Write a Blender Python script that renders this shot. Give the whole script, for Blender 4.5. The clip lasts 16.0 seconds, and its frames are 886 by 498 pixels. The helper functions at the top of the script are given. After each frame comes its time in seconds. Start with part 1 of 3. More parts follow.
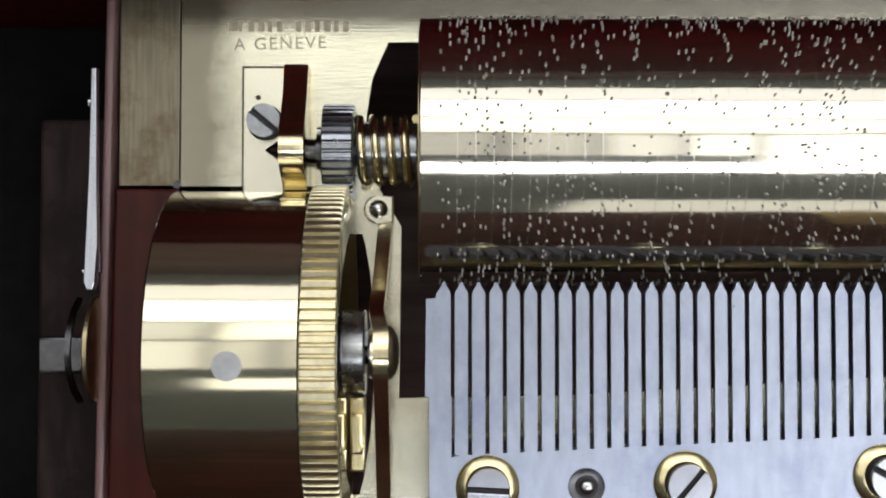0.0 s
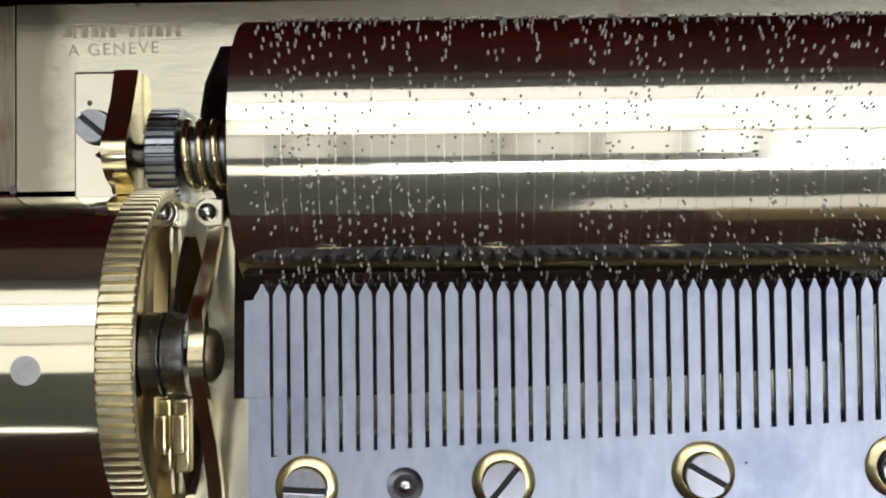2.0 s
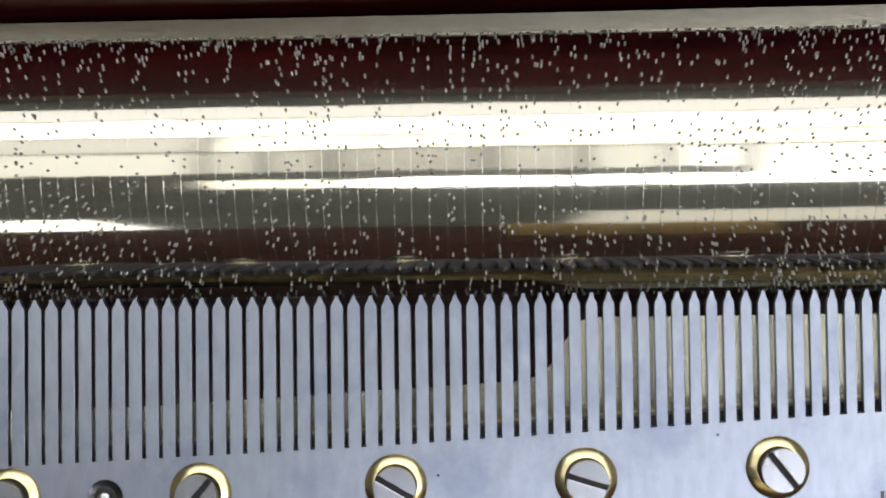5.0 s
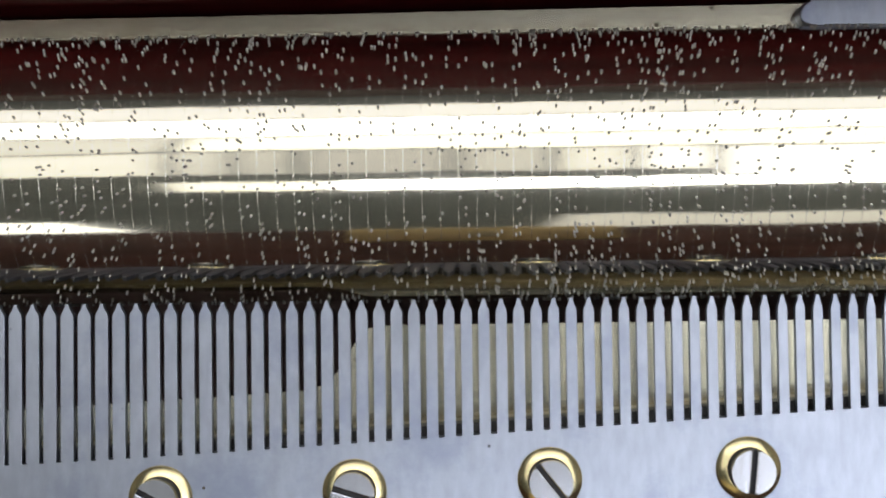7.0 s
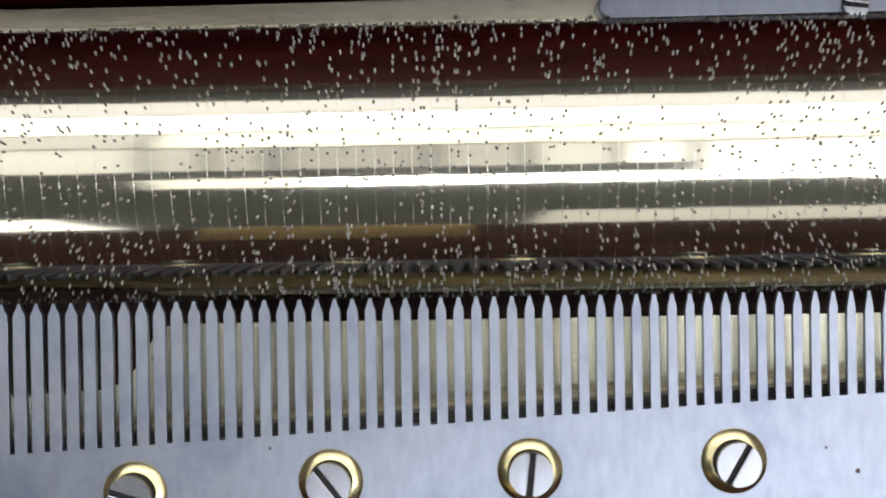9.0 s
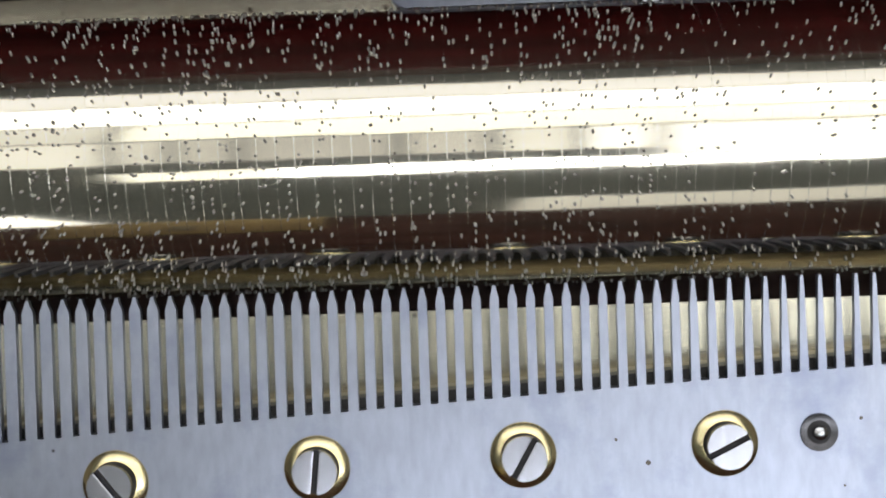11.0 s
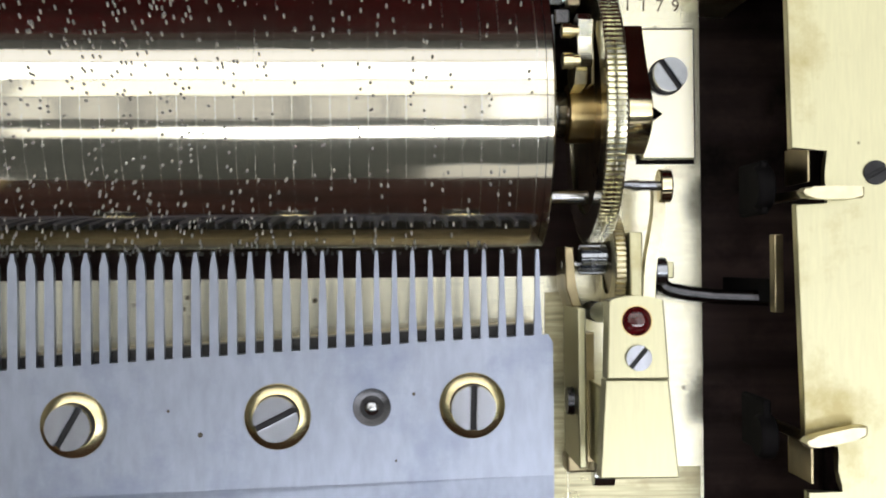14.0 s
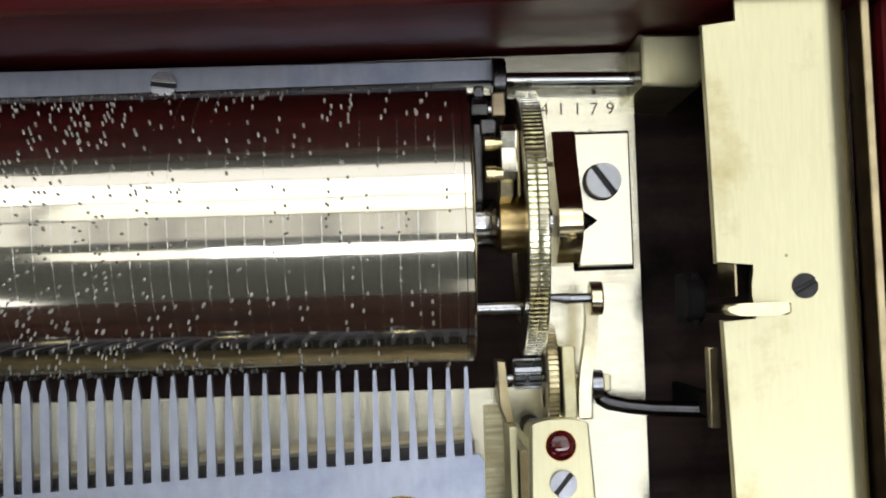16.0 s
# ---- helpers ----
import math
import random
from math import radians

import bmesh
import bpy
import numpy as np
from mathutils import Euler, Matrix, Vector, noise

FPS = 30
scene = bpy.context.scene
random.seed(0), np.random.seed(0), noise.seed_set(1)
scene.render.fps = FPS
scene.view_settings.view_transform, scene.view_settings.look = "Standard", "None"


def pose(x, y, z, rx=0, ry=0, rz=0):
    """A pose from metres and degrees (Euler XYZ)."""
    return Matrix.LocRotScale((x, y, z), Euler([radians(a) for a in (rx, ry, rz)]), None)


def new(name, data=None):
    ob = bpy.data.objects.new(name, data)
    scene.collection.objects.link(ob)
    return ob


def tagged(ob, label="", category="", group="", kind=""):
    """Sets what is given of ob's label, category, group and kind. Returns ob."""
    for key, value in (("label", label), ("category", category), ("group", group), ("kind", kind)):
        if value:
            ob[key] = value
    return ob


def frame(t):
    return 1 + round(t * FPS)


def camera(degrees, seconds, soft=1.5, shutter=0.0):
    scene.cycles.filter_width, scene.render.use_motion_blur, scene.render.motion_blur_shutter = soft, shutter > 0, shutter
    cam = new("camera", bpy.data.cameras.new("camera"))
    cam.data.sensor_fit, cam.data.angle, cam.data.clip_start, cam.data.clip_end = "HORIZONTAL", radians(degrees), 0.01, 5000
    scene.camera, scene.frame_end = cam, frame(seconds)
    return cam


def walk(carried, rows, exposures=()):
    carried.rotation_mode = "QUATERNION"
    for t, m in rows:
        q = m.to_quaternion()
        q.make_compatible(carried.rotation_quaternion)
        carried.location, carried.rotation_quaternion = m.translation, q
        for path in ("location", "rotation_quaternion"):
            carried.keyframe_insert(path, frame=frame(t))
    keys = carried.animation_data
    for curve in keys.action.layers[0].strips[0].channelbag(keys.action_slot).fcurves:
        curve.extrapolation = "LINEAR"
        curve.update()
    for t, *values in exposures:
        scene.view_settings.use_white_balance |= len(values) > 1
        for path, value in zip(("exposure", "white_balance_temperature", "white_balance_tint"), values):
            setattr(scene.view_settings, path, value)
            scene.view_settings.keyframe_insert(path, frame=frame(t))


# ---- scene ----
EXPO = 0.06                                      # stops
GLOW_A, GLOW_C, GLOW_D, GLOW_S, GLOW_B = 2.0, 1.6, 0.45, 1.05, 6.0  # ceiling lamps: wide, side, soft strip, tube; D an added cream grading panel
GLOW_E, GLOW_M, GLOW_F, GLOW_G, GLOW_H = 0.62, 1.0, 1.5, 0.78, 0.6                     # far and warm panels; M, G, H added to grade the reflected ceiling
cam = camera(41.276, 16.0, soft=1.9)
PATH = [
    (0.0, pose(-0.01173, -0.00097, 0.22906, 1.859, -0.765, 0.039)),
    (0.5, pose(-0.00301, 0.00255, 0.23004, 1.292, -0.580, -0.000)),
    (1.0, pose(0.00799, 0.00499, 0.23053, 1.207, -0.091, -0.048)),
    (1.5, pose(0.01832, 0.00431, 0.23041, 1.152, 0.190, -0.398)),
    (2.0, pose(0.02911, 0.00033, 0.23063, 1.532, 0.516, -0.625)),
    (2.5, pose(0.04033, 0.00046, 0.23178, 1.424, 0.638, -0.665)),
    (3.0, pose(0.04890, 0.00167, 0.23301, 1.095, 0.696, -0.769)),
    (3.5, pose(0.05693, 0.00119, 0.23419, 1.106, 0.632, -0.597)),
    (4.0, pose(0.07145, 0.00255, 0.23454, 0.976, 0.983, -0.545)),
    (4.2, pose(0.07689, 0.00227, 0.23504, 1.252, 1.196, -0.547)),
    (6.3, pose(0.12078, 0.00134, 0.22949, 1.982, 1.724, -1.181)),
    (6.5, pose(0.12625, 0.00229, 0.22857, 1.826, 1.696, -1.076)),
    (7.0, pose(0.13712, 0.00173, 0.22776, 2.001, 1.175, -0.768)),
    (7.5, pose(0.15359, 0.00497, 0.22683, 1.501, 2.557, -1.014)),
    (8.0, pose(0.16249, 0.00758, 0.22572, 1.077, 2.737, -0.971)),
    (8.2, pose(0.16774, 0.00914, 0.22540, 0.888, 2.564, -0.938)),
    (10.3, pose(0.19717, 0.00982, 0.22212, -1.132, -0.510, -0.997)),
    (10.5, pose(0.20400, 0.01013, 0.22173, -1.068, -0.102, -1.493)),
    (11.0, pose(0.21798, 0.00801, 0.22023, -0.251, 0.643, -1.940)),
    (11.5, pose(0.23219, 0.00567, 0.22030, -0.060, 1.304, -1.980)),
    (12.0, pose(0.24350, 0.00399, 0.22010, 0.043, 0.335, -1.724)),
    (12.5, pose(0.25630, 0.00104, 0.21918, 0.662, -0.206, -1.479)),
    (13.0, pose(0.27023, -0.00292, 0.21922, 1.749, 0.242, -1.162)),
    (13.5, pose(0.27943, -0.00260, 0.21945, 1.455, -0.751, -0.806)),
    (14.0, pose(0.28871, -0.00243, 0.22158, 0.706, -2.432, -0.514)),
    (14.5, pose(0.29429, -0.00085, 0.22349, 0.695, -2.984, -0.616)),
    (15.0, pose(0.29759, 0.00324, 0.22276, 1.666, -2.745, -1.147)),
    (15.5, pose(0.30107, 0.00716, 0.22089, 2.260, -1.912, -1.555)),
    (16.0, pose(0.31053, 0.01120, 0.21786, 2.828, -0.420, -1.840)),
]
walk(cam, PATH, exposures=[(0.0, EXPO + 0.02, 6370, 11), (8.2, EXPO, 6390, 11), (10.3, EXPO - 0.06, 6420, 11), (12.5, EXPO - 0.1, 6400, 11), (16.0, EXPO - 0.05, 6370, 11)])

# ---- room light ----
world = bpy.data.worlds.new("room_air")
world.use_nodes = True
world.node_tree.nodes["Background"].inputs[0].default_value = (0.5, 0.55, 0.65, 1)
world.node_tree.nodes["Background"].inputs[1].default_value = 0.05
scene.world = world

# ---- materials ----


def material(name, base, rough=0.4, metal=0.0, grain=(1, 1, 1), scale=200.0, vary=0.12, bump=0.0, rough_vary=0.1,
             blotch=None, blotch_scale=30.0, blotch_at=0.6, coat=0.0, spots=0.0, gloss=0.5, spot_size=0.03,
             wave=0.0, haze=0.0, dull_end=None):
    """Procedural surface: fine grain stretched along an axis, a second scale of stains, gloss that varies with both."""
    m = bpy.data.materials.new(name)
    m.use_nodes = True
    nt = m.node_tree
    bsdf = nt.nodes["Principled BSDF"]
    tc = nt.nodes.new("ShaderNodeTexCoord")
    mp = nt.nodes.new("ShaderNodeMapping")
    mp.inputs["Scale"].default_value = grain
    nt.links.new(tc.outputs["Object"], mp.inputs["Vector"])
    n1 = nt.nodes.new("ShaderNodeTexNoise")
    n1.inputs["Scale"].default_value = scale
    n1.inputs["Detail"].default_value = 4
    nt.links.new(mp.outputs[0], n1.inputs["Vector"])
    n2 = nt.nodes.new("ShaderNodeTexNoise")
    n2.inputs["Scale"].default_value = blotch_scale
    n2.inputs["Detail"].default_value = 6
    n2.inputs["Roughness"].default_value = 0.65
    nt.links.new(tc.outputs["Object"], n2.inputs["Vector"])
    dark = [c * (1 - vary) for c in base]
    lite = [min(1, c * (1 + vary)) for c in base]
    r1 = nt.nodes.new("ShaderNodeValToRGB")
    r1.color_ramp.elements[0].position, r1.color_ramp.elements[1].position = 0.3, 0.7
    r1.color_ramp.elements[0].color, r1.color_ramp.elements[1].color = (*dark, 1), (*lite, 1)
    nt.links.new(n1.outputs["Fac"], r1.inputs[0])
    out = r1.outputs[0]
    if blotch:
        r2 = nt.nodes.new("ShaderNodeValToRGB")
        r2.color_ramp.elements[0].position, r2.color_ramp.elements[1].position = blotch_at, blotch_at + 0.15
        r2.color_ramp.elements[0].color, r2.color_ramp.elements[1].color = (0, 0, 0, 1), (1, 1, 1, 1)
        nt.links.new(n2.outputs["Fac"], r2.inputs[0])
        mix = nt.nodes.new("ShaderNodeMix")
        mix.data_type = "RGBA"
        nt.links.new(r2.outputs[0], mix.inputs["Factor"])
        nt.links.new(out, mix.inputs["A"])
        mix.inputs["B"].default_value = (*blotch, 1)
        out = mix.outputs["Result"]
    if spots:
        n3 = nt.nodes.new("ShaderNodeTexVoronoi")
        n3.inputs["Scale"].default_value = spots
        nt.links.new(tc.outputs["Object"], n3.inputs["Vector"])
        r3 = nt.nodes.new("ShaderNodeValToRGB")
        r3.color_ramp.elements[0].position, r3.color_ramp.elements[1].position = spot_size * 0.4, spot_size
        r3.color_ramp.elements[0].color, r3.color_ramp.elements[1].color = (0.15, 0.13, 0.1, 1), (1, 1, 1, 1)
        nt.links.new(n3.outputs["Distance"], r3.inputs[0])
        mul = nt.nodes.new("ShaderNodeMix")
        mul.data_type, mul.blend_type = "RGBA", "MULTIPLY"
        mul.inputs["Factor"].default_value = 1
        nt.links.new(out, mul.inputs["A"])
        nt.links.new(r3.outputs[0], mul.inputs["B"])
        out = mul.outputs["Result"]
    if dull_end:
        # dull end with an uneven rim: patina plus a dimmer reflection put in colour
        x_full, x_none, colour = dull_end
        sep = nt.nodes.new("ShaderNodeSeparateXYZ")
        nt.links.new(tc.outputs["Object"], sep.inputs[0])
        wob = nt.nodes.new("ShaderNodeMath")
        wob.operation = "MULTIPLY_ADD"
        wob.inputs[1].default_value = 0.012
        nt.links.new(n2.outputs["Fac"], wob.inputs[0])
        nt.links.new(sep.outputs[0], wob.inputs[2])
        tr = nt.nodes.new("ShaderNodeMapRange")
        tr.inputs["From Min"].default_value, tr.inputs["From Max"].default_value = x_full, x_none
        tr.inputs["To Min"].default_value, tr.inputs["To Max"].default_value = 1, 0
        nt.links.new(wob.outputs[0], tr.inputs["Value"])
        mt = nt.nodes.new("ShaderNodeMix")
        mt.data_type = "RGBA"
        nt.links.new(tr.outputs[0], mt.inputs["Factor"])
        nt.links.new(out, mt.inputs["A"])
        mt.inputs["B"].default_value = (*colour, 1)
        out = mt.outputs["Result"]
    nt.links.new(out, bsdf.inputs["Base Color"])
    bsdf.inputs["Metallic"].default_value = metal
    mr = nt.nodes.new("ShaderNodeMapRange")
    mr.inputs["To Min"].default_value = max(0.02, rough - rough_vary)
    mr.inputs["To Max"].default_value = min(1, rough + rough_vary)
    nt.links.new(n2.outputs["Fac"], mr.inputs["Value"])
    nt.links.new(mr.outputs[0], bsdf.inputs["Roughness"])
    bsdf.inputs["Specular IOR Level"].default_value = gloss
    if coat:
        bsdf.inputs["Coat Weight"].default_value = coat
        bsdf.inputs["Coat Roughness"].default_value = 0.08
    if bump:
        b = nt.nodes.new("ShaderNodeBump")
        b.inputs["Strength"].default_value = bump
        b.inputs["Distance"].default_value = 0.0002
        nt.links.new(n1.outputs["Fac"], b.inputs["Height"])
        nt.links.new(b.outputs[0], bsdf.inputs["Normal"])
        if wave:
            n4 = nt.nodes.new("ShaderNodeTexNoise")
            n4.inputs["Scale"].default_value = 90
            n4.inputs["Detail"].default_value = 3
            mp4 = nt.nodes.new("ShaderNodeMapping")
            mp4.inputs["Scale"].default_value = (0.2, 1, 1)
            nt.links.new(tc.outputs["Object"], mp4.inputs["Vector"])
            nt.links.new(mp4.outputs[0], n4.inputs["Vector"])
            b2 = nt.nodes.new("ShaderNodeBump")
            b2.inputs["Strength"].default_value = wave
            b2.inputs["Distance"].default_value = 0.001
            nt.links.new(n4.outputs["Fac"], b2.inputs["Height"])
            nt.links.new(b2.outputs[0], b.inputs["Normal"])
    if haze:
        # fine scuffs: a share of the surface scatters more widely
        soft = nt.nodes.new("ShaderNodeBsdfPrincipled")
        nt.links.new(out, soft.inputs["Base Color"])
        soft.inputs["Metallic"].default_value = metal
        soft.inputs["Roughness"].default_value = 0.42
        ms = nt.nodes.new("ShaderNodeMixShader")
        ms.inputs[0].default_value = haze
        nt.links.new(bsdf.outputs[0], ms.inputs[1])
        nt.links.new(soft.outputs[0], ms.inputs[2])
        nt.links.new(ms.outputs[0], nt.nodes["Material Output"].inputs["Surface"])
    return m


def glow(name, colour, strength):
    m = bpy.data.materials.new(name)
    m.use_nodes = True
    b = m.node_tree.nodes["Principled BSDF"]
    b.inputs["Base Color"].default_value = (0.8, 0.8, 0.8, 1)
    b.inputs["Emission Color"].default_value = (*colour, 1)
    b.inputs["Emission Strength"].default_value = strength
    return m


M = dict(
    cylinder=material("polished_cylinder_brass", (0.84, 0.80, 0.69), 0.09, 1, (0.02, 1, 1), 420, 0.05, 0.045, 0.03, wave=0.09, haze=0.06),
    scribe=material("scribed_brass", (0.95, 0.93, 0.83), 0.25, 1, (1, 1, 1), 300, 0.1),
    pin=material("pin_steel", (0.46, 0.45, 0.44), 0.3, 1, (1, 1, 1), 900, 0.2),
    brass=material("turned_brass", (0.82, 0.73, 0.49), 0.16, 1, (1, 1, 1), 250, 0.08, 0.03, 0.05),
    barrel=material("polished_barrel_brass", (0.84, 0.79, 0.62), 0.09, 1, (0.1, 1, 1), 300, 0.05, 0.02, 0.03, wave=0.06, haze=0.05),
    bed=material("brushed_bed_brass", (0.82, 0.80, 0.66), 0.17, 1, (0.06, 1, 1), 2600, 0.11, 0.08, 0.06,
                 (0.62, 0.57, 0.44), 60, 0.58, spots=150, spot_size=0.11, haze=0.2, dull_end=(-0.192, -0.184, (0.30, 0.28, 0.22))),
    end=material("tarnished_end_brass", (0.20, 0.178, 0.135), 0.3, 1, (1, 0.06, 1), 1500, 0.2, 0.06, 0.08, (0.14, 0.11, 0.075), 70, 0.5, spots=120),
    disc=material("worn_disc_steel", (0.48, 0.49, 0.52), 0.35, 0.8, (1, 1, 1), 400, 0.12, 0.05, 0.08),
    washer=material("worn_washer_brass", (0.88, 0.78, 0.47), 0.24, 1, (1, 1, 1), 300, 0.08, 0.03, 0.06),
    plate=material("satin_plate_brass", (0.61, 0.585, 0.39), 0.33, 1, (1, 0.10, 1), 2000, 0.035, 0.03, 0.10,
                   (0.43, 0.37, 0.19), 34, 0.54, spots=70, spot_size=0.03),
    gear=material("cut_gear_brass", (0.84, 0.77, 0.54), 0.36, 1, (1, 1, 1), 500, 0.12, 0.1, 0.08),
    dull=material("dull_brass", (0.44, 0.37, 0.23), 0.32, 1, (1, 1, 1), 200, 0.2, 0.08, 0.1),
    amber=material("lacquered_collar_brass", (0.66, 0.50, 0.24), 0.3, 1, (1, 1, 1), 300, 0.12, 0.05, 0.08),
    comb=material("ground_comb_steel", (0.355, 0.39, 0.485), 0.35, 1, (0.3, 0.1, 1), 1800, 0.08, 0.06, 0.09,
                  (0.275, 0.31, 0.42), 40, 0.5, spots=65),
    steel=material("polished_steel", (0.56, 0.57, 0.60), 0.16, 1, (1, 1, 1), 400, 0.1, 0.04, 0.06),
    head=material("screw_head_steel", (0.46, 0.48, 0.55), 0.22, 1, (1, 0.1, 1), 900, 0.1, 0.1, 0.08),
    dark=material("dark_steel", (0.10, 0.10, 0.11), 0.25, 1, (1, 1, 1), 300, 0.25, 0.05, 0.1),
    blued=material("grey_pinion_steel", (0.36, 0.38, 0.42), 0.25, 1, (1, 1, 1), 400, 0.12, 0.05, 0.08),
    lining=material("brown_case_lining", (0.20, 0.145, 0.14), 0.7, 0, (0.1, 1, 1), 200, 0.3, 0.1, gloss=0.2),
    near_black=material("near_black_matte", (0.009, 0.008, 0.009), 0.7, 0, (1, 1, 1), 200, 0.3, 0.1, gloss=0.1),
    wood=material("red_mahogany", (0.072, 0.005, 0.007), 0.35, 0, (0.05, 1, 1), 220, 0.45, 0.06, 0.05, (0.05, 0.006, 0.007), 12, 0.5, gloss=0.06),
    old=material("old_dark_wood", (0.024, 0.014, 0.014), 0.6, 0, (1, 0.15, 1), 300, 0.6, 0.6, 0.1, (0.010, 0.007, 0.006), 60, 0.5, gloss=0.15),
    inner=material("stained_case_wood", (0.060, 0.040, 0.038), 0.5, 0, (0.06, 1, 1), 200, 0.5, 0.2, 0.1, (0.008, 0.004, 0.004), 20, 0.5, gloss=0.15),
    front=material("brown_front_wood", (0.085, 0.034, 0.026), 0.45, 0, (0.06, 1, 1), 200, 0.4, 0.1, 0.1, (0.05, 0.025, 0.02), 20, 0.5, gloss=0.2),
    edge=material("purple_wood_edge", (0.21, 0.115, 0.12), 0.35, 0, (1, 0.05, 1), 300, 0.3, 0.1, 0.1, coat=0.3),
    ruby=material("ruby", (0.085, 0.003, 0.005), 0.06, 0, (1, 1, 1), 300, 0.2, 0, 0.02, coat=1),
    strip=material("machined_strip_brass", (0.42, 0.39, 0.26), 0.3, 1, (0.05, 1, 1), 1500, 0.3, 0.15, 0.1, (0.30, 0.26, 0.16), 60, 0.5),
    rail=material("stained_rail_brass", (0.34, 0.28, 0.19), 0.45, 1, (0.1, 1, 1), 300, 0.3, 0.1, 0.1),
    ink=material("stamped_mark", (0.09, 0.08, 0.06), 0.6, 0.3, (1, 1, 1), 500, 0.3),
    serial=material("punched_digits", (0.17, 0.14, 0.08), 0.45, 0.6, (1, 1, 1), 500, 0.4),
    lacquer=material("dark_lacquered_mahogany", (0.06, 0.011, 0.009), 0.3, 0, (1, 0.06, 1), 220, 0.4, 0.05, 0.05, (0.03, 0.008, 0.006), 30, 0.5, coat=0.06, gloss=0.15),
    stopdisc=material("turned_stop_steel", (0.52, 0.53, 0.56), 0.26, 1, (0.05, 1, 1), 900, 0.25, 0.1, 0.08, (0.2, 0.2, 0.21), 160, 0.55),
    wheel=material("cut_wheel_brass", (0.88, 0.84, 0.69), 0.22, 1, (1, 1, 1), 700, 0.18, 0.15, 0.08),
    stamp=material("shallow_stamp", (0.58, 0.53, 0.40), 0.45, 0.9, (1, 1, 1), 500, 0.3),
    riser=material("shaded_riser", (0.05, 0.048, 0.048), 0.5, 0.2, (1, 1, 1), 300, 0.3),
    slotdark=material("slot_shade_and_dark_steel", (0.05, 0.05, 0.055), 0.6, 0.5, (1, 1, 1), 300, 0.3),
    ceiling=material("ceiling_paint", (0.27, 0.31, 0.31), 0.9, 0, (1, 1, 1), 3, 0.05),
    wall=material("brown_wall_paint", (0.52, 0.47, 0.42), 0.85, 0, (1, 1, 1), 3, 0.15),
    backwall=material("dark_brown_wall", (0.12, 0.075, 0.065), 0.85, 0, (1, 1, 1), 3, 0.2),
    floor=material("pale_room_floor", (0.68, 0.68, 0.66), 0.9, 0, (1, 1, 1), 30, 0.3),
    table=material("table_wood", (0.28, 0.15, 0.07), 0.5, 0, (0.1, 1, 1), 40, 0.3),
    lamp_a=glow("lamp_wide", (1.0, 1.0, 0.97), GLOW_A),
    foot=material("bright_foot_brass", (0.84, 0.81, 0.69), 0.2, 1, (1, 1, 1), 400, 0.04, 0.02, 0.05),
    lamp_c=glow("lamp_side", (1.0, 1.0, 0.97), GLOW_C),
    lamp_f=glow("lamp_warm", (1.0, 0.99, 0.88), GLOW_F),
    grade_g=glow("grade_pale", (1.0, 0.99, 0.9), GLOW_G),
    grade_h=glow("grade_dim", (1.0, 0.99, 0.9), GLOW_H),
    grade_m=glow("grade_middle", (1.0, 0.99, 0.9), GLOW_M),
    grade_d=glow("grade_cream", (1.0, 0.99, 0.91), GLOW_D),
    lamp_s=glow("lamp_soft", (1.0, 0.99, 0.96), GLOW_S),
    lamp_e=glow("lamp_far", (1.0, 0.98, 0.88), GLOW_E),
    lamp_b=glow("lamp_tube", (0.97, 0.99, 1.0), GLOW_B),
)

# ---- mesh helpers, all in millimetres ----
MM = 0.001
FLAT = set()   # meshes with broad flat faces, whose bevels stay crisp


def origin(ob):
    return ob.matrix_basis.translation + (origin(ob.parent) if ob.parent else Vector())


def part(name, bm, mat, parent=None, label="", smooth=None):
    """Links a bmesh (in world millimetres) as one mesh object under a thing or a part."""
    off = origin(parent) if parent else Vector()
    if smooth is None:
        smooth = 20 if id(bm) in FLAT else 38
    FLAT.discard(id(bm))
    me = bpy.data.meshes.new(name)
    for v in bm.verts:
        v.co = v.co * MM - off
    bmesh.ops.recalc_face_normals(bm, faces=bm.faces)
    bm.to_mesh(me)
    bm.free()
    me.materials.append(M[mat])
    if smooth:
        me.polygons.foreach_set("use_smooth", [True] * len(me.polygons))
        me.set_sharp_from_angle(angle=radians(smooth))
    ob = new(name, me)
    if parent:
        ob.parent = parent
    if label:
        ob["label"] = label
    return ob


def thing(name, x, y, z, label, category, group="", kind=""):
    ob = new(name)
    ob.empty_display_size = 0.005
    ob.matrix_basis = Matrix.Translation((x * MM, y * MM, z * MM))
    return tagged(ob, label, category, group, kind)


def solid(name, bm, mat, label, category, kind="", smooth=None, group=""):
    return tagged(part(name, bm, mat, smooth=smooth), label, category, group, kind)


def prism(poly, z0, z1, bevel=0.0, bm=None, axis="z"):
    """A polygon pushed up from z0 to z1, its upper rim bevelled. axis x: the polygon lies in (y, z) and is pushed along x."""
    bm = bm or bmesh.new()
    FLAT.add(id(bm))

    def at(a, b, c):
        return (a, b, c) if axis == "z" else (c, a, b)
    lo = [bm.verts.new(at(a, b, z0)) for a, b in poly]
    hi = [bm.verts.new(at(a, b, z1)) for a, b in poly]
    n = len(poly)
    top = bm.faces.new(hi)
    bm.faces.new(lo[::-1])
    for i in range(n):
        bm.faces.new((lo[i], lo[(i + 1) % n], hi[(i + 1) % n], hi[i]))
    if bevel:
        edges = list(top.edges)
        bmesh.ops.bevel(bm, geom=edges, offset=bevel, segments=2, affect="EDGES", profile=0.5, clamp_overlap=True)
    return bm


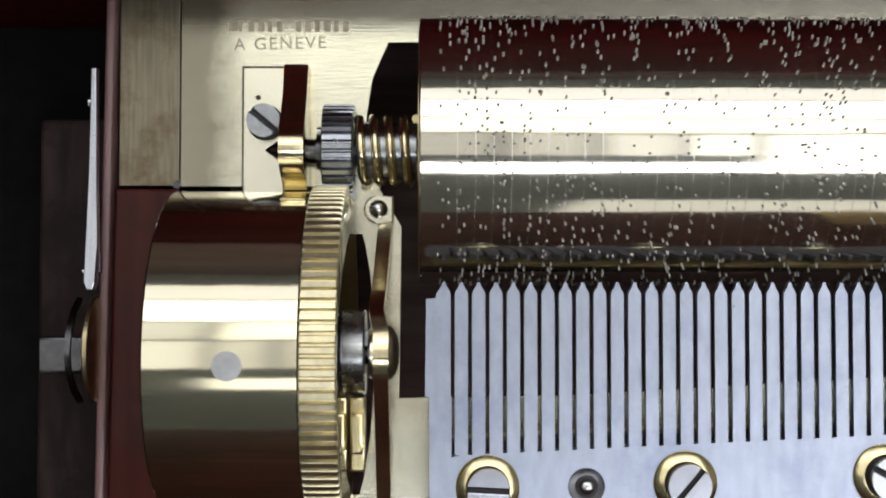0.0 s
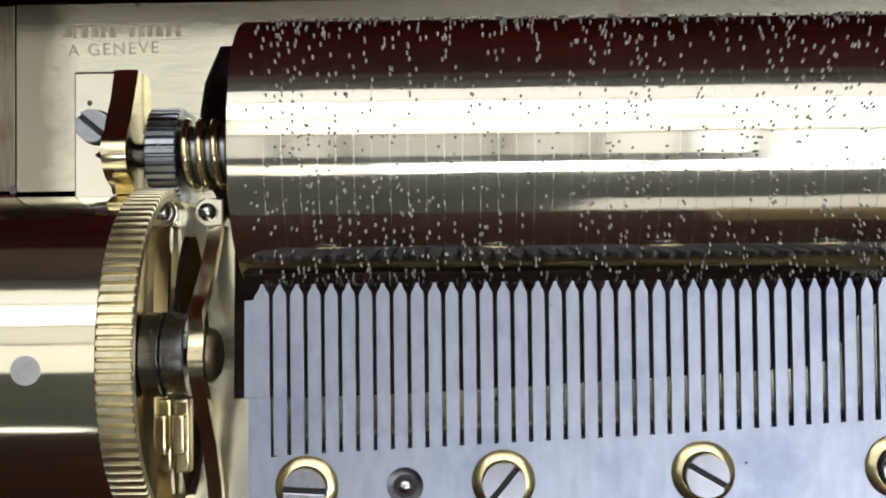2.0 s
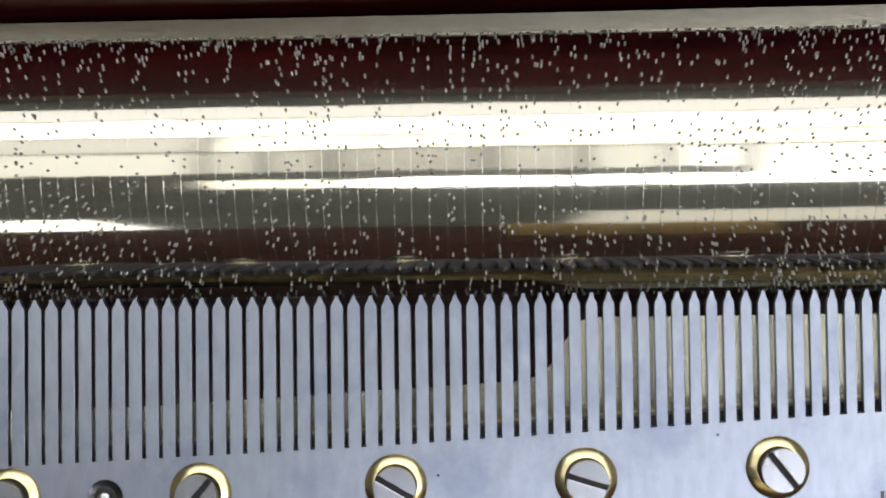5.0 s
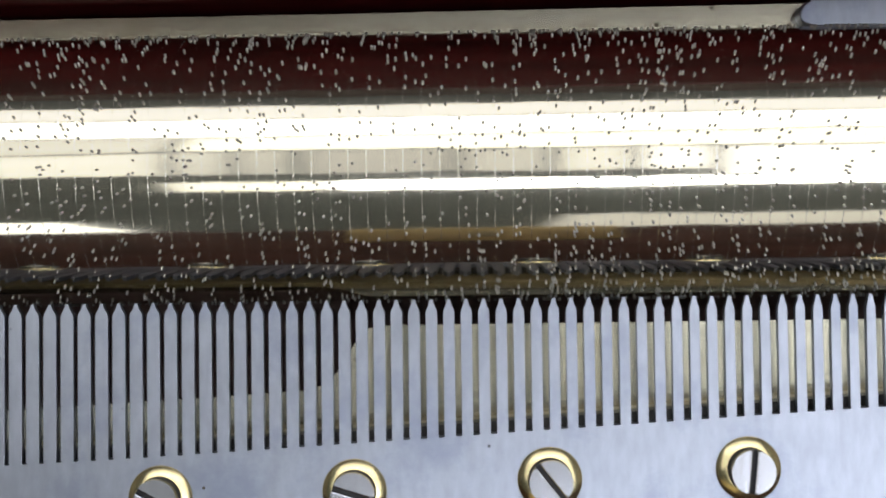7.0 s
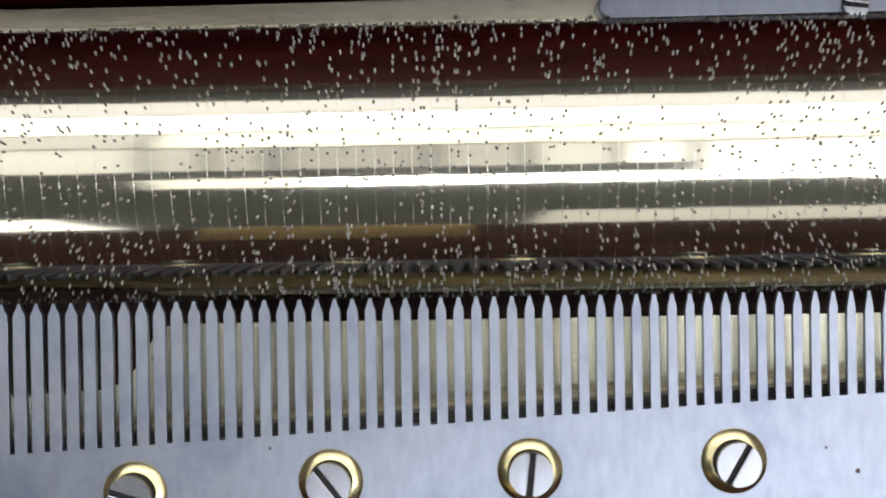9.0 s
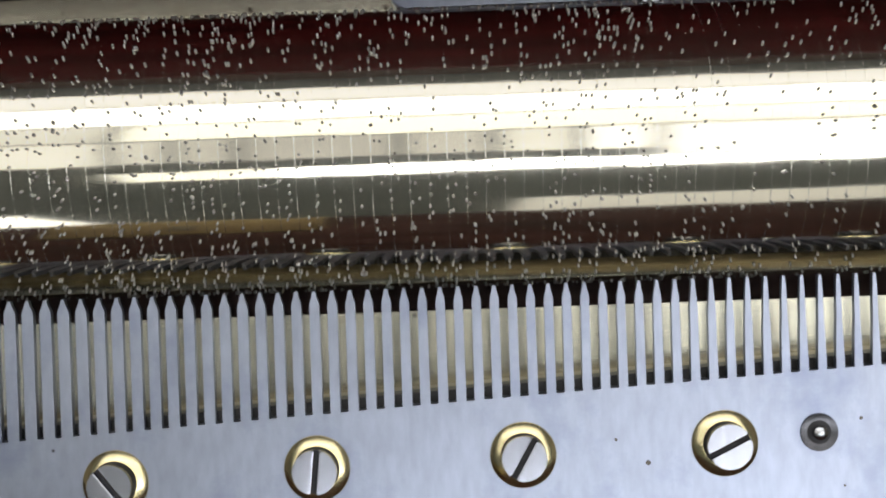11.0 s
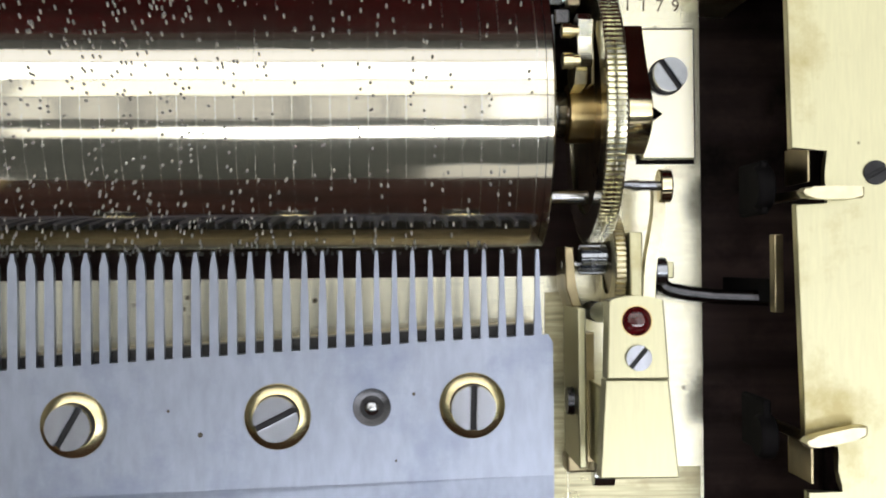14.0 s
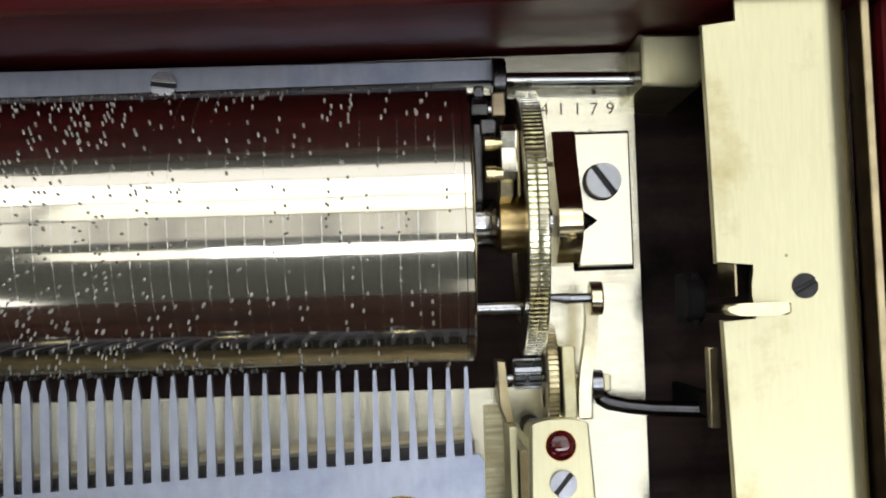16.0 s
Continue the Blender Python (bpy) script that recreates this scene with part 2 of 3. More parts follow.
def box(x0, x1, y0, y1, z0, z1, bevel=0.0, bm=None):
    bm = bm or bmesh.new()
    FLAT.add(id(bm))
    made = bmesh.ops.create_cube(bm, size=1)["verts"]
    for v in made:
        v.co = Vector(((x0 + x1) / 2 + v.co.x * (x1 - x0), (y0 + y1) / 2 + v.co.y * (y1 - y0), (z0 + z1) / 2 + v.co.z * (z1 - z0)))
    if bevel:
        edges = list({e for v in made for e in v.link_edges})
        bmesh.ops.bevel(bm, geom=edges, offset=bevel, segments=2, affect="EDGES", profile=0.5, clamp_overlap=True)
    return bm


def lathe(profile, cx, cy, cz, axis="x", segs=64, bm=None, closed=False):
    """Turns a profile of (along, radius) round an axis through (cx, cy, cz)."""
    bm = bm or bmesh.new()
    rings = []
    for a, r in profile:
        ring = []
        for k in range(segs):
            t = 2 * math.pi * k / segs
            u, v = r * math.cos(t), r * math.sin(t)
            ring.append(bm.verts.new((cx + a, cy + u, cz + v) if axis == "x" else (cx + u, cy + v, cz + a)))
        rings.append(ring)
    for p, q in zip(rings, rings[1:]):
        for k in range(segs):
            bm.faces.new((p[k], p[(k + 1) % segs], q[(k + 1) % segs], q[k]))
    if not closed:
        bm.faces.new(rings[0][::-1])
        bm.faces.new(rings[-1])
    else:
        p, q = rings[-1], rings[0]
        for k in range(segs):
            bm.faces.new((p[k], p[(k + 1) % segs], q[(k + 1) % segs], q[k]))
    return bm


def gear(x0, x1, cy, cz, r_out, r_root, teeth, groove=0.0, bore=0.0):
    """A toothed wheel across x, each tooth with flanks and a rounded crest."""
    prof = []
    for k in range(teeth):
        t0 = 2 * math.pi * k / teeth
        s = 2 * math.pi / teeth
        for d, r in ((0.0, r_root), (0.08, r_root), (0.16, r_out * 0.7 + r_root * 0.3), (0.24, r_out), (0.74, r_out), (0.82, r_out * 0.7 + r_root * 0.3), (0.90, r_root)):
            prof.append((t0 + d * s, r))
    bm = bmesh.new()
    c = 0.25
    stations = [(x0, -c), (x0 + c, 0), (x1 - c, 0), (x1, -c)]
    if groove:
        mid = (x0 + x1) / 2
        stations[2:2] = [(mid - 0.3, 0), (mid, -groove), (mid + 0.3, 0)]
    rings = [[bm.verts.new((x, cy + (r + dr) * math.cos(t), cz + (r + dr) * math.sin(t))) for t, r in prof] for x, dr in stations]
    n = len(prof)
    for p, q in zip(rings, rings[1:]):
        for i in range(n):
            bm.faces.new((p[i], p[(i + 1) % n], q[(i + 1) % n], q[i]))
    for ring, x in ((rings[0], x0), (rings[-1], x1)):
        if bore:
            inner = [bm.verts.new((x, cy + bore * math.cos(t), cz + bore * math.sin(t))) for t, r in prof]
            for i in range(n):
                bm.faces.new((ring[i], ring[(i + 1) % n], inner[(i + 1) % n], inner[i]))
        else:
            bm.faces.new(ring)
    return bm


def tube(points, r, segs=12, bm=None, radii=None):
    """A round bar along a line of points."""
    bm = bm or bmesh.new()
    pts = [Vector(p) for p in points]
    rings = []
    for i, p in enumerate(pts):
        d = (pts[min(i + 1, len(pts) - 1)] - pts[max(i - 1, 0)]).normalized()
        up = Vector((0, 0, 1)) if abs(d.z) < 0.9 else Vector((0, 1, 0))
        a = d.cross(up).normalized()
        b = a.cross(d)
        rr = radii[i] if radii else r
        rings.append([bm.verts.new(p + rr * (a * math.cos(2 * math.pi * k / segs) + b * math.sin(2 * math.pi * k / segs))) for k in range(segs)])
    for p, q in zip(rings, rings[1:]):
        for k in range(segs):
            bm.faces.new((p[k], p[(k + 1) % segs], q[(k + 1) % segs], q[k]))
    bm.faces.new(rings[0][::-1])
    bm.faces.new(rings[-1])
    return bm


def strap(points, width, thick, bm=None):
    """A flat bar whose middle line runs through points in (y, z); width along x."""
    bm = bm or bmesh.new()
    rings = []
    for i, (x, y, z) in enumerate(points):
        a, b = points[max(i - 1, 0)], points[min(i + 1, len(points) - 1)]
        d = Vector((0, b[1] - a[1], b[2] - a[2])).normalized()
        n = Vector((0, -d.z, d.y))
        p = Vector((x, y, z))
        w = Vector((width / 2, 0, 0))
        rings.append([bm.verts.new(q) for q in (p - w - n * thick / 2, p + w - n * thick / 2, p + w + n * thick / 2, p - w + n * thick / 2)])
    for p, q in zip(rings, rings[1:]):
        for k in range(4):
            bm.faces.new((p[k], p[(k + 1) % 4], q[(k + 1) % 4], q[k]))
    bm.faces.new(rings[0][::-1])
    bm.faces.new(rings[-1])
    edges = [e for e in bm.edges if len(e.link_faces) == 2 and e.calc_face_angle(0) > 1.0]
    bmesh.ops.bevel(bm, geom=edges, offset=min(width, thick) * 0.15, segments=2, affect="EDGES", clamp_overlap=True)
    return bm


def slotted_head(cx, cy, z0, z1, r, angle, slot=0.9, deep=1.1):
    """A round screw head with a straight slot cut across its top."""
    bm = bmesh.new()
    h = slot / 2
    a0 = math.asin(h / r)
    for s in (0, 1):
        poly = [(r * math.cos(a0 + (math.pi - 2 * a0) * k / 20), r * math.sin(a0 + (math.pi - 2 * a0) * k / 20)) for k in range(21)]
        t = radians(angle) + s * math.pi
        poly = [(cx + x * math.cos(t) - y * math.sin(t), cy + x * math.sin(t) + y * math.cos(t)) for x, y in poly]
        prism(poly, z1 - deep - 0.01, z1, 0.3, bm)
    return bm


def head_parts(parent, cx, cy, z0, z1, r, angle, slot, deep, mat):
    head = part("screw_head", slotted_head(cx, cy, z0, z1, r, angle, slot, deep), mat, parent)
    part("slot_floor", lathe([(z0, r - 0.02), (max(z0 + 0.06, z1 - deep), r - 0.02)], cx, cy, 0, "z", 40), "slotdark", head, "slot floor of the screw, coloured as if in shade")


def screw(name, cx, cy, z0, z1, r, angle, label, group="", mat="head", slot=0.9):
    s = thing(name, cx, cy, z0, label, "screw", group)
    head_parts(s, cx, cy, z0, z1, r, angle, slot, min(1.1, (z1 - z0) * 0.7), mat)
    part("shank", lathe([(z0 - 2.5, r * 0.5), (z0 + 0.1, r * 0.5)], cx, cy, 0, "z", 16), "dark", s)
    return s


def sheet(outer, holes, z0, z1):
    """A plate with openings through it."""
    bm = bmesh.new()
    loops = []
    for poly in (outer, *holes):
        vs = [bm.verts.new((x, y, z1)) for x, y in poly]
        loops.append([bm.edges.new((vs[i], vs[(i + 1) % len(vs)])) for i in range(len(vs))])
    bmesh.ops.triangle_fill(bm, use_beauty=True, use_dissolve=False, edges=[e for l in loops for e in l])
    got = bmesh.ops.extrude_face_region(bm, geom=list(bm.faces))
    for v in got["geom"]:
        if isinstance(v, bmesh.types.BMVert):
            v.co.z = z0
    return bm


def ease(x, table):
    """Straight lines between the (x, value) pairs of a short table."""
    for (a, u), (b, v) in zip(table, table[1:]):
        if x <= b:
            return u + (v - u) * max(0.0, (x - a) / (b - a))
    return table[-1][1]


def writing(text, size, x, y, z, parent, name, turn=0.0, mat="ink", spread=1.0):
    cu = bpy.data.curves.new(name, "FONT")
    cu.body, cu.size, cu.extrude, cu.space_character = text, size * MM, 0.00003, spread
    tmp = bpy.data.objects.new(name, cu)
    scene.collection.objects.link(tmp)
    me = bpy.data.meshes.new_from_object(tmp.evaluated_get(bpy.context.evaluated_depsgraph_get()))
    bpy.data.objects.remove(tmp)
    me.materials.clear()
    me.materials.append(M[mat])
    ob = new(name, me)
    ob.parent = parent
    ob.matrix_basis = Matrix.Translation(Vector((x * MM, y * MM, z * MM)) - origin(parent)) @ Matrix.Rotation(radians(turn), 4, "Z")
    return ob


AXY, AXZ, RAD = 27.15, -14.85, 27.35   # the cylinder's axis and radius
BED = -18.4                         # top of the brass bedplate
PITCH, FIRST, TEETH = 3.38, -8.48, 97

# ---- the case ----
FLOORZ = -62
solid("floor_of_case", box(-128, 420, -92, 78, FLOORZ - 8, FLOORZ), "near_black", "wooden bottom of the music box case, near black as if in deep shade", "case floor", "structure")
solid("wall_back", box(-128, 420, 62.6, 76, FLOORZ, 23, 2.5), "wood", "polished red mahogany back wall of the case", "case wall", "structure")
solid("wall_front", box(-128, 420, -104, -92, FLOORZ, 76, 2.0), "front", "dark stained wooden front wall of the case", "case wall", "structure")
solid("wall_left", box(-140, -128, -104, 76, FLOORZ, 22, 2.0), "inner", "dark wooden end wall of the case", "case wall", "structure")
solid("wall_right", box(388.9, 420, -92, 62.6, FLOORZ, 17.5, 2.0), "wood", "polished red mahogany end wall of the case", "case wall", "structure")
solid("partition", prism([(-80.9, -92), (-79.0, -92), (-76.7, 62.4), (-78.6, 62.4)], FLOORZ, -15.0, 0.7), "edge", "thin reddish-purple wooden partition beside the spring barrel", "partition", "structure")
solid("key_well_floor", box(-97, -82.8, -92, 36, -48, -30, 1.0), "old", "rough old dark wooden floor of the winding key well", "wood floor", "structure")
solid("barrel_ledge", prism([(-78.9, -92), (-63.6, -92), (-63.6, 19.6), (-77.2, 19.6)], -34, -17.5, 0.6), "lacquer", "red mahogany ledge beside the spring barrel", "ledge", "structure")
lock = thing("lock_plate", 142, -92, 30, "dull golden lock plate on the front wall of the case", "lock plate")
part("plate_body", box(103, 181, -92.0, -90.6, 46, 76, 0.4), "amber", lock)
part("keyhole_cover", box(138, 146, -90.7, -90.0, 52, 66, 0.3), "dull", lock)

# ---- the bedplate ----
bed = thing("bedplate", 140, 0, BED - 5, "brushed brass bedplate with long dark openings", "bedplate")
well = [(-17.2, 11.7), (-24.2, 24), (-24.6, 35), (-23.4, 43), (-20.0, 50.8), (20, 51.2), (58, 51.4), (66, 53.6), (320, 54.2), (331.8, 52.0),
        (331.8, -1), (326.0, -2), (325.6, -5.3), (118.5, -5.4), (115.6, -6.3), (113.8, -8.6), (109.6, -15.2), (107, -17.6), (103, -18.8), (62, -21.1), (17, -23.6), (-17.6, -24.2)]
SLOT = [(-44.3, 0.9), (-41, 1.7), (-32, 3.1), (-20, 3.9), (-8, 3.9), (2, 3.0), (8, 1.9), (10.2, 1.3)]   # (y, half width) of the arbor slot
slot = [(-26.7 - w, y) for y, w in SLOT] + [(-26.7 + w, y) for y, w in reversed(SLOT)]
rim = [(-63.6, 60.2), (-63.6, 20.2), (-34.8, 20.2), (-34.8, -60), (352.2, -60), (352.2, 61.6), (120, 60.4)]
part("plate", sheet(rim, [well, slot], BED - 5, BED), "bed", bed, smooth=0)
part("end_plate", prism([(-76.6, 20.2), (-63.9, 20.2), (-63.9, 60.1), (-76.6, 59.8)], BED - 5, BED + 0.15, 0.2), "end", bed)
part("joint_screw", lathe([(BED - 1, 0.9), (BED + 0.2, 0.9)], -64.4, 20.6, 0, "z", 16), "dark", bed)
for k, w in enumerate((2.4, 0.9, 1.7, 1.9, 1.4, 1.5, 0, 1.6, 1.7, 1.4, 1.8, 1.4, 1.5)):
    if w:
        part("letter_bar", box(-53.6 + 2.0 * k, -53.6 + 2.0 * k + w * 0.75, 53.0, 55.2, BED - 0.2, BED + 0.03), "stamp", bed)
writing("A GENEVE", 3.7, -52.6, 49.0, BED + 0.02, bed, "lettering", 1.5, "stamp", 1.2)
writing("41179", 3.5, 333.2, 49.3, BED + 0.02, bed, "serial_number", -1, "serial", 1.9)
under = solid("well_lining", box(-60, 350, -60, 61, FLOORZ, FLOORZ + 3), "lining", "brown wooden case floor in shade below the bedplate", "case floor", "structure")

# ---- bearing blocks ----
def bearing(sign, x_in, x_out, x_pl, label):
    """Block with a sloping shoulder and a round boss, and a flat foot held by one screw."""
    b = thing("bearing_block", (x_in + x_pl) / 2, 30, BED, label, "bearing block", "bearing blocks of the cylinder")
    lo, hi = sorted((x_out, x_pl))
    part("foot", prism([(lo, 18.2), (hi, 18.2), (hi, 44.9), (lo, 44.9)], BED, -14.9, 0.35), "foot", b)
    part("foot_gap_shade", box(lo - 0.6, hi + 0.5, 17.5, 45.6, BED - 0.1, BED + 0.1), "near_black", b)
    lo, hi = sorted((x_in, x_out))
    prof = [(45.2, BED), (45.2, -13.9), (38.5, -11.0), (33.5, -7.4), (32.2, -6.9), (31.2, -5.8), (29.8, -4.7), (28.2, -4.0), (26.5, -3.9), (24.8, -4.4), (23.2, -5.5), (22.0, -7.1), (21.1, -9.0), (20.3, -11.2), (19.0, -12.4), (18.6, BED)]
    block = part("shoulder", prism(prof, lo, hi, 0.3, axis="x"), "brass", b, smooth=32)
    tip = x_out + sign * 3.7
    pts = [(x_out - sign * 1.0, AXY, -12.6), (x_out, AXY, -12.6), (tip, AXY, -12.6)]
    part("pivot_tip", tube(pts, 1, 24, radii=[2.7, 2.7, 0.1]), "dark", block, "dark pointed steel pivot")
    return b


bearing(-1, -36.4, -41.4, -50.2, "brass bearing block with sloping shoulder and steel pivot")
bearing(1, 334.8, 339.4, 350.4, "brass bearing block with flat foot beside the toothed wheel")
for x, y, a in ((-45.4, 33.2, -40), (344.5, 35.0, -55)):
    s = screw("block_screw", x, y, -14.85, -10.8, 3.4, a, "large slotted steel screw on a brass bearing foot", mat="blued", slot=0.8)
    part("recess_shade_ring", lathe([(-15.0, 3.75), (-14.84, 3.75)], x, y, 0, "z", 40), "slotdark", s)
dot = thing("dowel", -46.9, 38.4, -14.9, "small dark round dowel end in a brass foot", "dowel")
part("dowel_end", lathe([(-15.4, 0.55), (-14.8, 0.55)], -46.9, 38.4, 0, "z", 16), "ink", dot)

# ---- the pinned cylinder ----
cyl = thing("pinned_cylinder", 152, AXY, AXZ - RAD, "polished brass music cylinder covered with tiny steel pins", "music cylinder")
L0, L1 = -13.3, 318.1
part("barrel_shell", lathe([(L0, RAD - 1.2), (L0, RAD - 0.25), (L0 + 0.3, RAD), (L1 - 0.3, RAD), (L1, RAD - 0.25), (L1, RAD - 1.2)], 0, AXY, AXZ, "x", 192), "cylinder", cyl, smooth=20)
part("end_cap", lathe([(L0 - 0.2, 4), (L0 - 0.2, RAD - 1.4), (L0 + 2, RAD - 1.4)], 0, AXY, AXZ, "x", 64), "dull", cyl)
part("end_cap", lathe([(L1 - 2, RAD - 1.4), (L1 + 0.2, RAD - 1.4), (L1 + 0.2, 4)], 0, AXY, AXZ, "x", 64), "dull", cyl)
part("end_ring", lathe([(L1 - 1.6, RAD), (L1 - 1.6, RAD + 0.03), (L1 - 1.45, RAD + 0.03), (L1 - 1.45, RAD)], 0, AXY, AXZ, "x", 128), "dark", cyl)
part("end_ring", lathe([(L1 - 3.2, RAD), (L1 - 3.2, RAD + 0.03), (L1 - 3.05, RAD + 0.03), (L1 - 3.05, RAD)], 0, AXY, AXZ, "x", 128), "scribe", cyl)
verts, faces = [], []
SEG = 96
for k in range(TEETH):
    x = FIRST + PITCH * k + 2.3
    if x > L1 - 1:
        continue
    for s in range(4):
        for j in range(SEG):
            t = 2 * math.pi * j / SEG
            r = RAD + (0.012 if s in (1, 2) else -0.01)
            verts.append(((x + (-0.10, -0.07, 0.07, 0.10)[s]) * MM, r * math.cos(t) * MM, (r * math.sin(t) + RAD) * MM))
    b = len(verts) - 4 * SEG
    for s in range(3):
        for j in range(SEG):
            faces.append((b + s * SEG + j, b + s * SEG + (j + 1) % SEG, b + (s + 1) * SEG + (j + 1) % SEG, b + (s + 1) * SEG + j))


def raw(name, verts, faces, mat, parent, kind="stuff"):
    me = bpy.data.meshes.new(name)
    me.from_pydata(verts, [], faces)
    me.polygons.foreach_set("use_smooth", [True] * len(me.polygons))
    me.materials.append(M[mat])
    ob = new(name, me)
    ob.parent = parent
    return tagged(ob, kind=kind)


verts = [(x - 0.152, y, z) for x, y, z in verts]
raw("scribing", verts, faces, "scribe", cyl)
rng = random.Random(7)
verts, faces = [], []
for k in range(TEETH):
    for tune in range(6):
        x0 = FIRST + PITCH * k + (tune - 2.5) * 0.45
        if not L0 + 1 < x0 < L1 - 4:
            continue
        dens = 0.5 + 0.9 * noise.noise((x0 * 0.035, tune * 3.1, 0.0)) + 0.35 * noise.noise((x0 * 0.2, tune * 1.7, 5.0))
        dens *= ease(x0, [(-20, 1.0), (245, 1.0), (275, 0.55), (300, 0.3), (330, 0.15)])
        count = int(max(2, 22 * dens + rng.uniform(-3, 8)))
        t = rng.uniform(0, 6.28)
        for c in range(count):
            t += rng.choice((0.07, 0.1, 0.2, 0.4, 0.8, 1.3, 2.1)) * rng.uniform(0.7, 1.3)
            b = len(verts)
            lean = rng.uniform(-0.12, 0.12)
            xp = x0 + rng.uniform(-0.14, 0.14)
            for r, w in ((RAD - 0.1, 0.25), (RAD + 0.48, 0.23)):
                for j in range(6):
                    a = math.pi * j / 3
                    tt = t + (lean * (r - RAD) + w * math.sin(a)) / RAD
                    verts.append(((xp + w * math.cos(a)) * MM - 0.152, r * math.cos(tt) * MM, (r * math.sin(tt) + RAD) * MM))
            for j in range(6):
                faces.append((b + j, b + (j + 1) % 6, b + 6 + (j + 1) % 6, b + 6 + j))
            faces.append(tuple(b + 6 + j for j in range(6)))
raw("pinning", verts, faces, "pin", cyl)
# arbor, driving pinion and coil spring at the barrel end
part("arbor", lathe([(-41, 2.6), (-34.6, 2.6), (-34.6, 3.8), (-32.8, 3.8), (-32.8, 2.6), (L0, 2.6)], 0, AXY, AXZ, "x", 32), "dark", cyl)
pin = part("driving_pinion", gear(-33.1, -26.8, AXY, AXZ, 9.8, 8.9, 34), "blued", cyl, "grey steel pinion with long teeth")
part("grub_screw", lathe([(0, 0.9), (1.2, 0.9), (1.6, 0.4)], -34, AXY + 3.4, AXZ + 6, "x", 16), "steel", pin)
coil = [(-25.9 + 11.9 * i / 200, AXY + 6.7 * math.cos(2 * math.pi * 4 * i / 200), AXZ + 1.5 + 6.7 * math.sin(2 * math.pi * 4 * i / 200)) for i in range(201)]
coil_ob = part("coil_spring", tube(coil, 0.95, 10), "brass", cyl, "shiny coiled end spring")
part("spring_core", lathe([(-26, 6.0), (-14, 6.0)], 0, AXY, AXZ + 1.0, "x", 32), "blued", coil_ob)
# arbor, collar and large wheel at the governor end
part("end_arbor", lathe([(L1 + 0.2, 4.8), (322.6, 4.8), (323.2, 4.4), (323.2, 2.5), (334, 2.5)], 0, AXY, AXZ + 3.5, "x", 40), "steel", cyl)
part("collar", lathe([(323.5, 5.6), (323.8, 5.9), (329, 5.9)], 0, AXY, AXZ + 2.5, "x", 40), "amber", cyl, "amber lacquered collar")
wheel = part("toothed_wheel", gear(327.6, 331.5, AXY, AXZ, 26.2, 25.3, 150, groove=0.18, bore=20), "wheel", cyl, "brass wheel with fine teeth")
part("wheel_web", lathe([(328.6, 2), (328.6, 20.2), (330.4, 20.2), (330.4, 2)], 0, AXY, AXZ, "x", 48), "dull", wheel)
part("hub_ring", lathe([(331.4, 8), (332.6, 7.5), (333.4, 4.5)], 0, AXY, AXZ, "x", 40), "dull", wheel)
part("drive_pin", tube([(L1, 10.6, -13), (327.8, 10.6, -13)], 1.5, 16), "steel", cyl)

# ---- the steel comb ----
ROOT = [(-14, -33.9), (73.5, -29.9), (138, -26.2), (213.4, -21.8), (294, -17.3), (320, -16.0)]
WIDE = [(-14, 2.64), (76, 2.5), (134, 2.22), (207, 1.95), (290, 1.72), (320, 1.62)]
TAPER = [(-14, 1.0), (150, 1.0), (215, 0.92), (258, 0.84), (285, 0.78), (320, 0.72)]
LONG = [(-14, 0.0), (256, 0.0), (272, 1.0), (320, 1.0)]
HEAD = [(-14, 2.3), (150, 2.6), (245, 2.7), (257, 3.6), (268, 7.0), (285, 11.5), (320, 11.5)]
comb = thing("steel_comb", 152, -38, -3.2, "grey ground steel music comb with tapered teeth", "music comb", "")
xs = [FIRST + PITCH * k for k in range(TEETH)]
poly = [(-11.3, -22.3), (-11.3, -52), (318.8, -42.6), (318.8, -17.6), (318.0, -16.1)]
poly += [(x, ease(x, ROOT)) for x in reversed(xs[1:])] + [(-7.0, -33.9), (-7.0, -22.3)]
part("comb_body", prism(poly, -3.2, 0.0), "comb", comb, smooth=0)
slope = prism([(-11.3, -58), (318.8, -58), (318.8, -42.61), (-11.3, -52.01)], -3.2, 0.0)
for v in slope.verts:
    if v.co.z > -1 and v.co.y < -57:
        v.co.z = -0.9 if v.co.x < 0 else -1.7
part("front_slope", slope, "comb", comb, smooth=0)
for k, x in enumerate(xs):
    y0 = ease(x, ROOT) - 0.05
    w = ease(x, WIDE) / 2
    n = w * ease(x, TAPER)
    hd = ease(x, HEAD)
    tip = 0.34
    lin = ease(x, LONG)
    b1, b2, b3 = tip + (n - tip) * 0.22 * lin, tip + (n - tip) * (0.35 + 0.15 * lin), n * (0.86 - 0.06 * lin)
    outline = [(x - w, y0), (x + w, y0), (x + n, -hd), (x + b3, -hd * 0.75), (x + b2, -hd * 0.5), (x + b1, -hd * 0.22), (x + tip * 0.9, 0),
               (x - tip * 0.9, 0), (x - b1, -hd * 0.22), (x - b2, -hd * 0.5), (x - b3, -hd * 0.75), (x - n, -hd)]
    if k == 0:
        outline = [(-12.2, -22.3), (x + w, -22.3), (x + w, -hd)] + outline[3:11] + [(x - w - 0.2, -hd), (x - w - 0.3, -3.2), (-12.0, -3.2)]
    part("tooth", prism(outline, -1.5, 0.0, 0.06), "comb", comb, smooth=0)
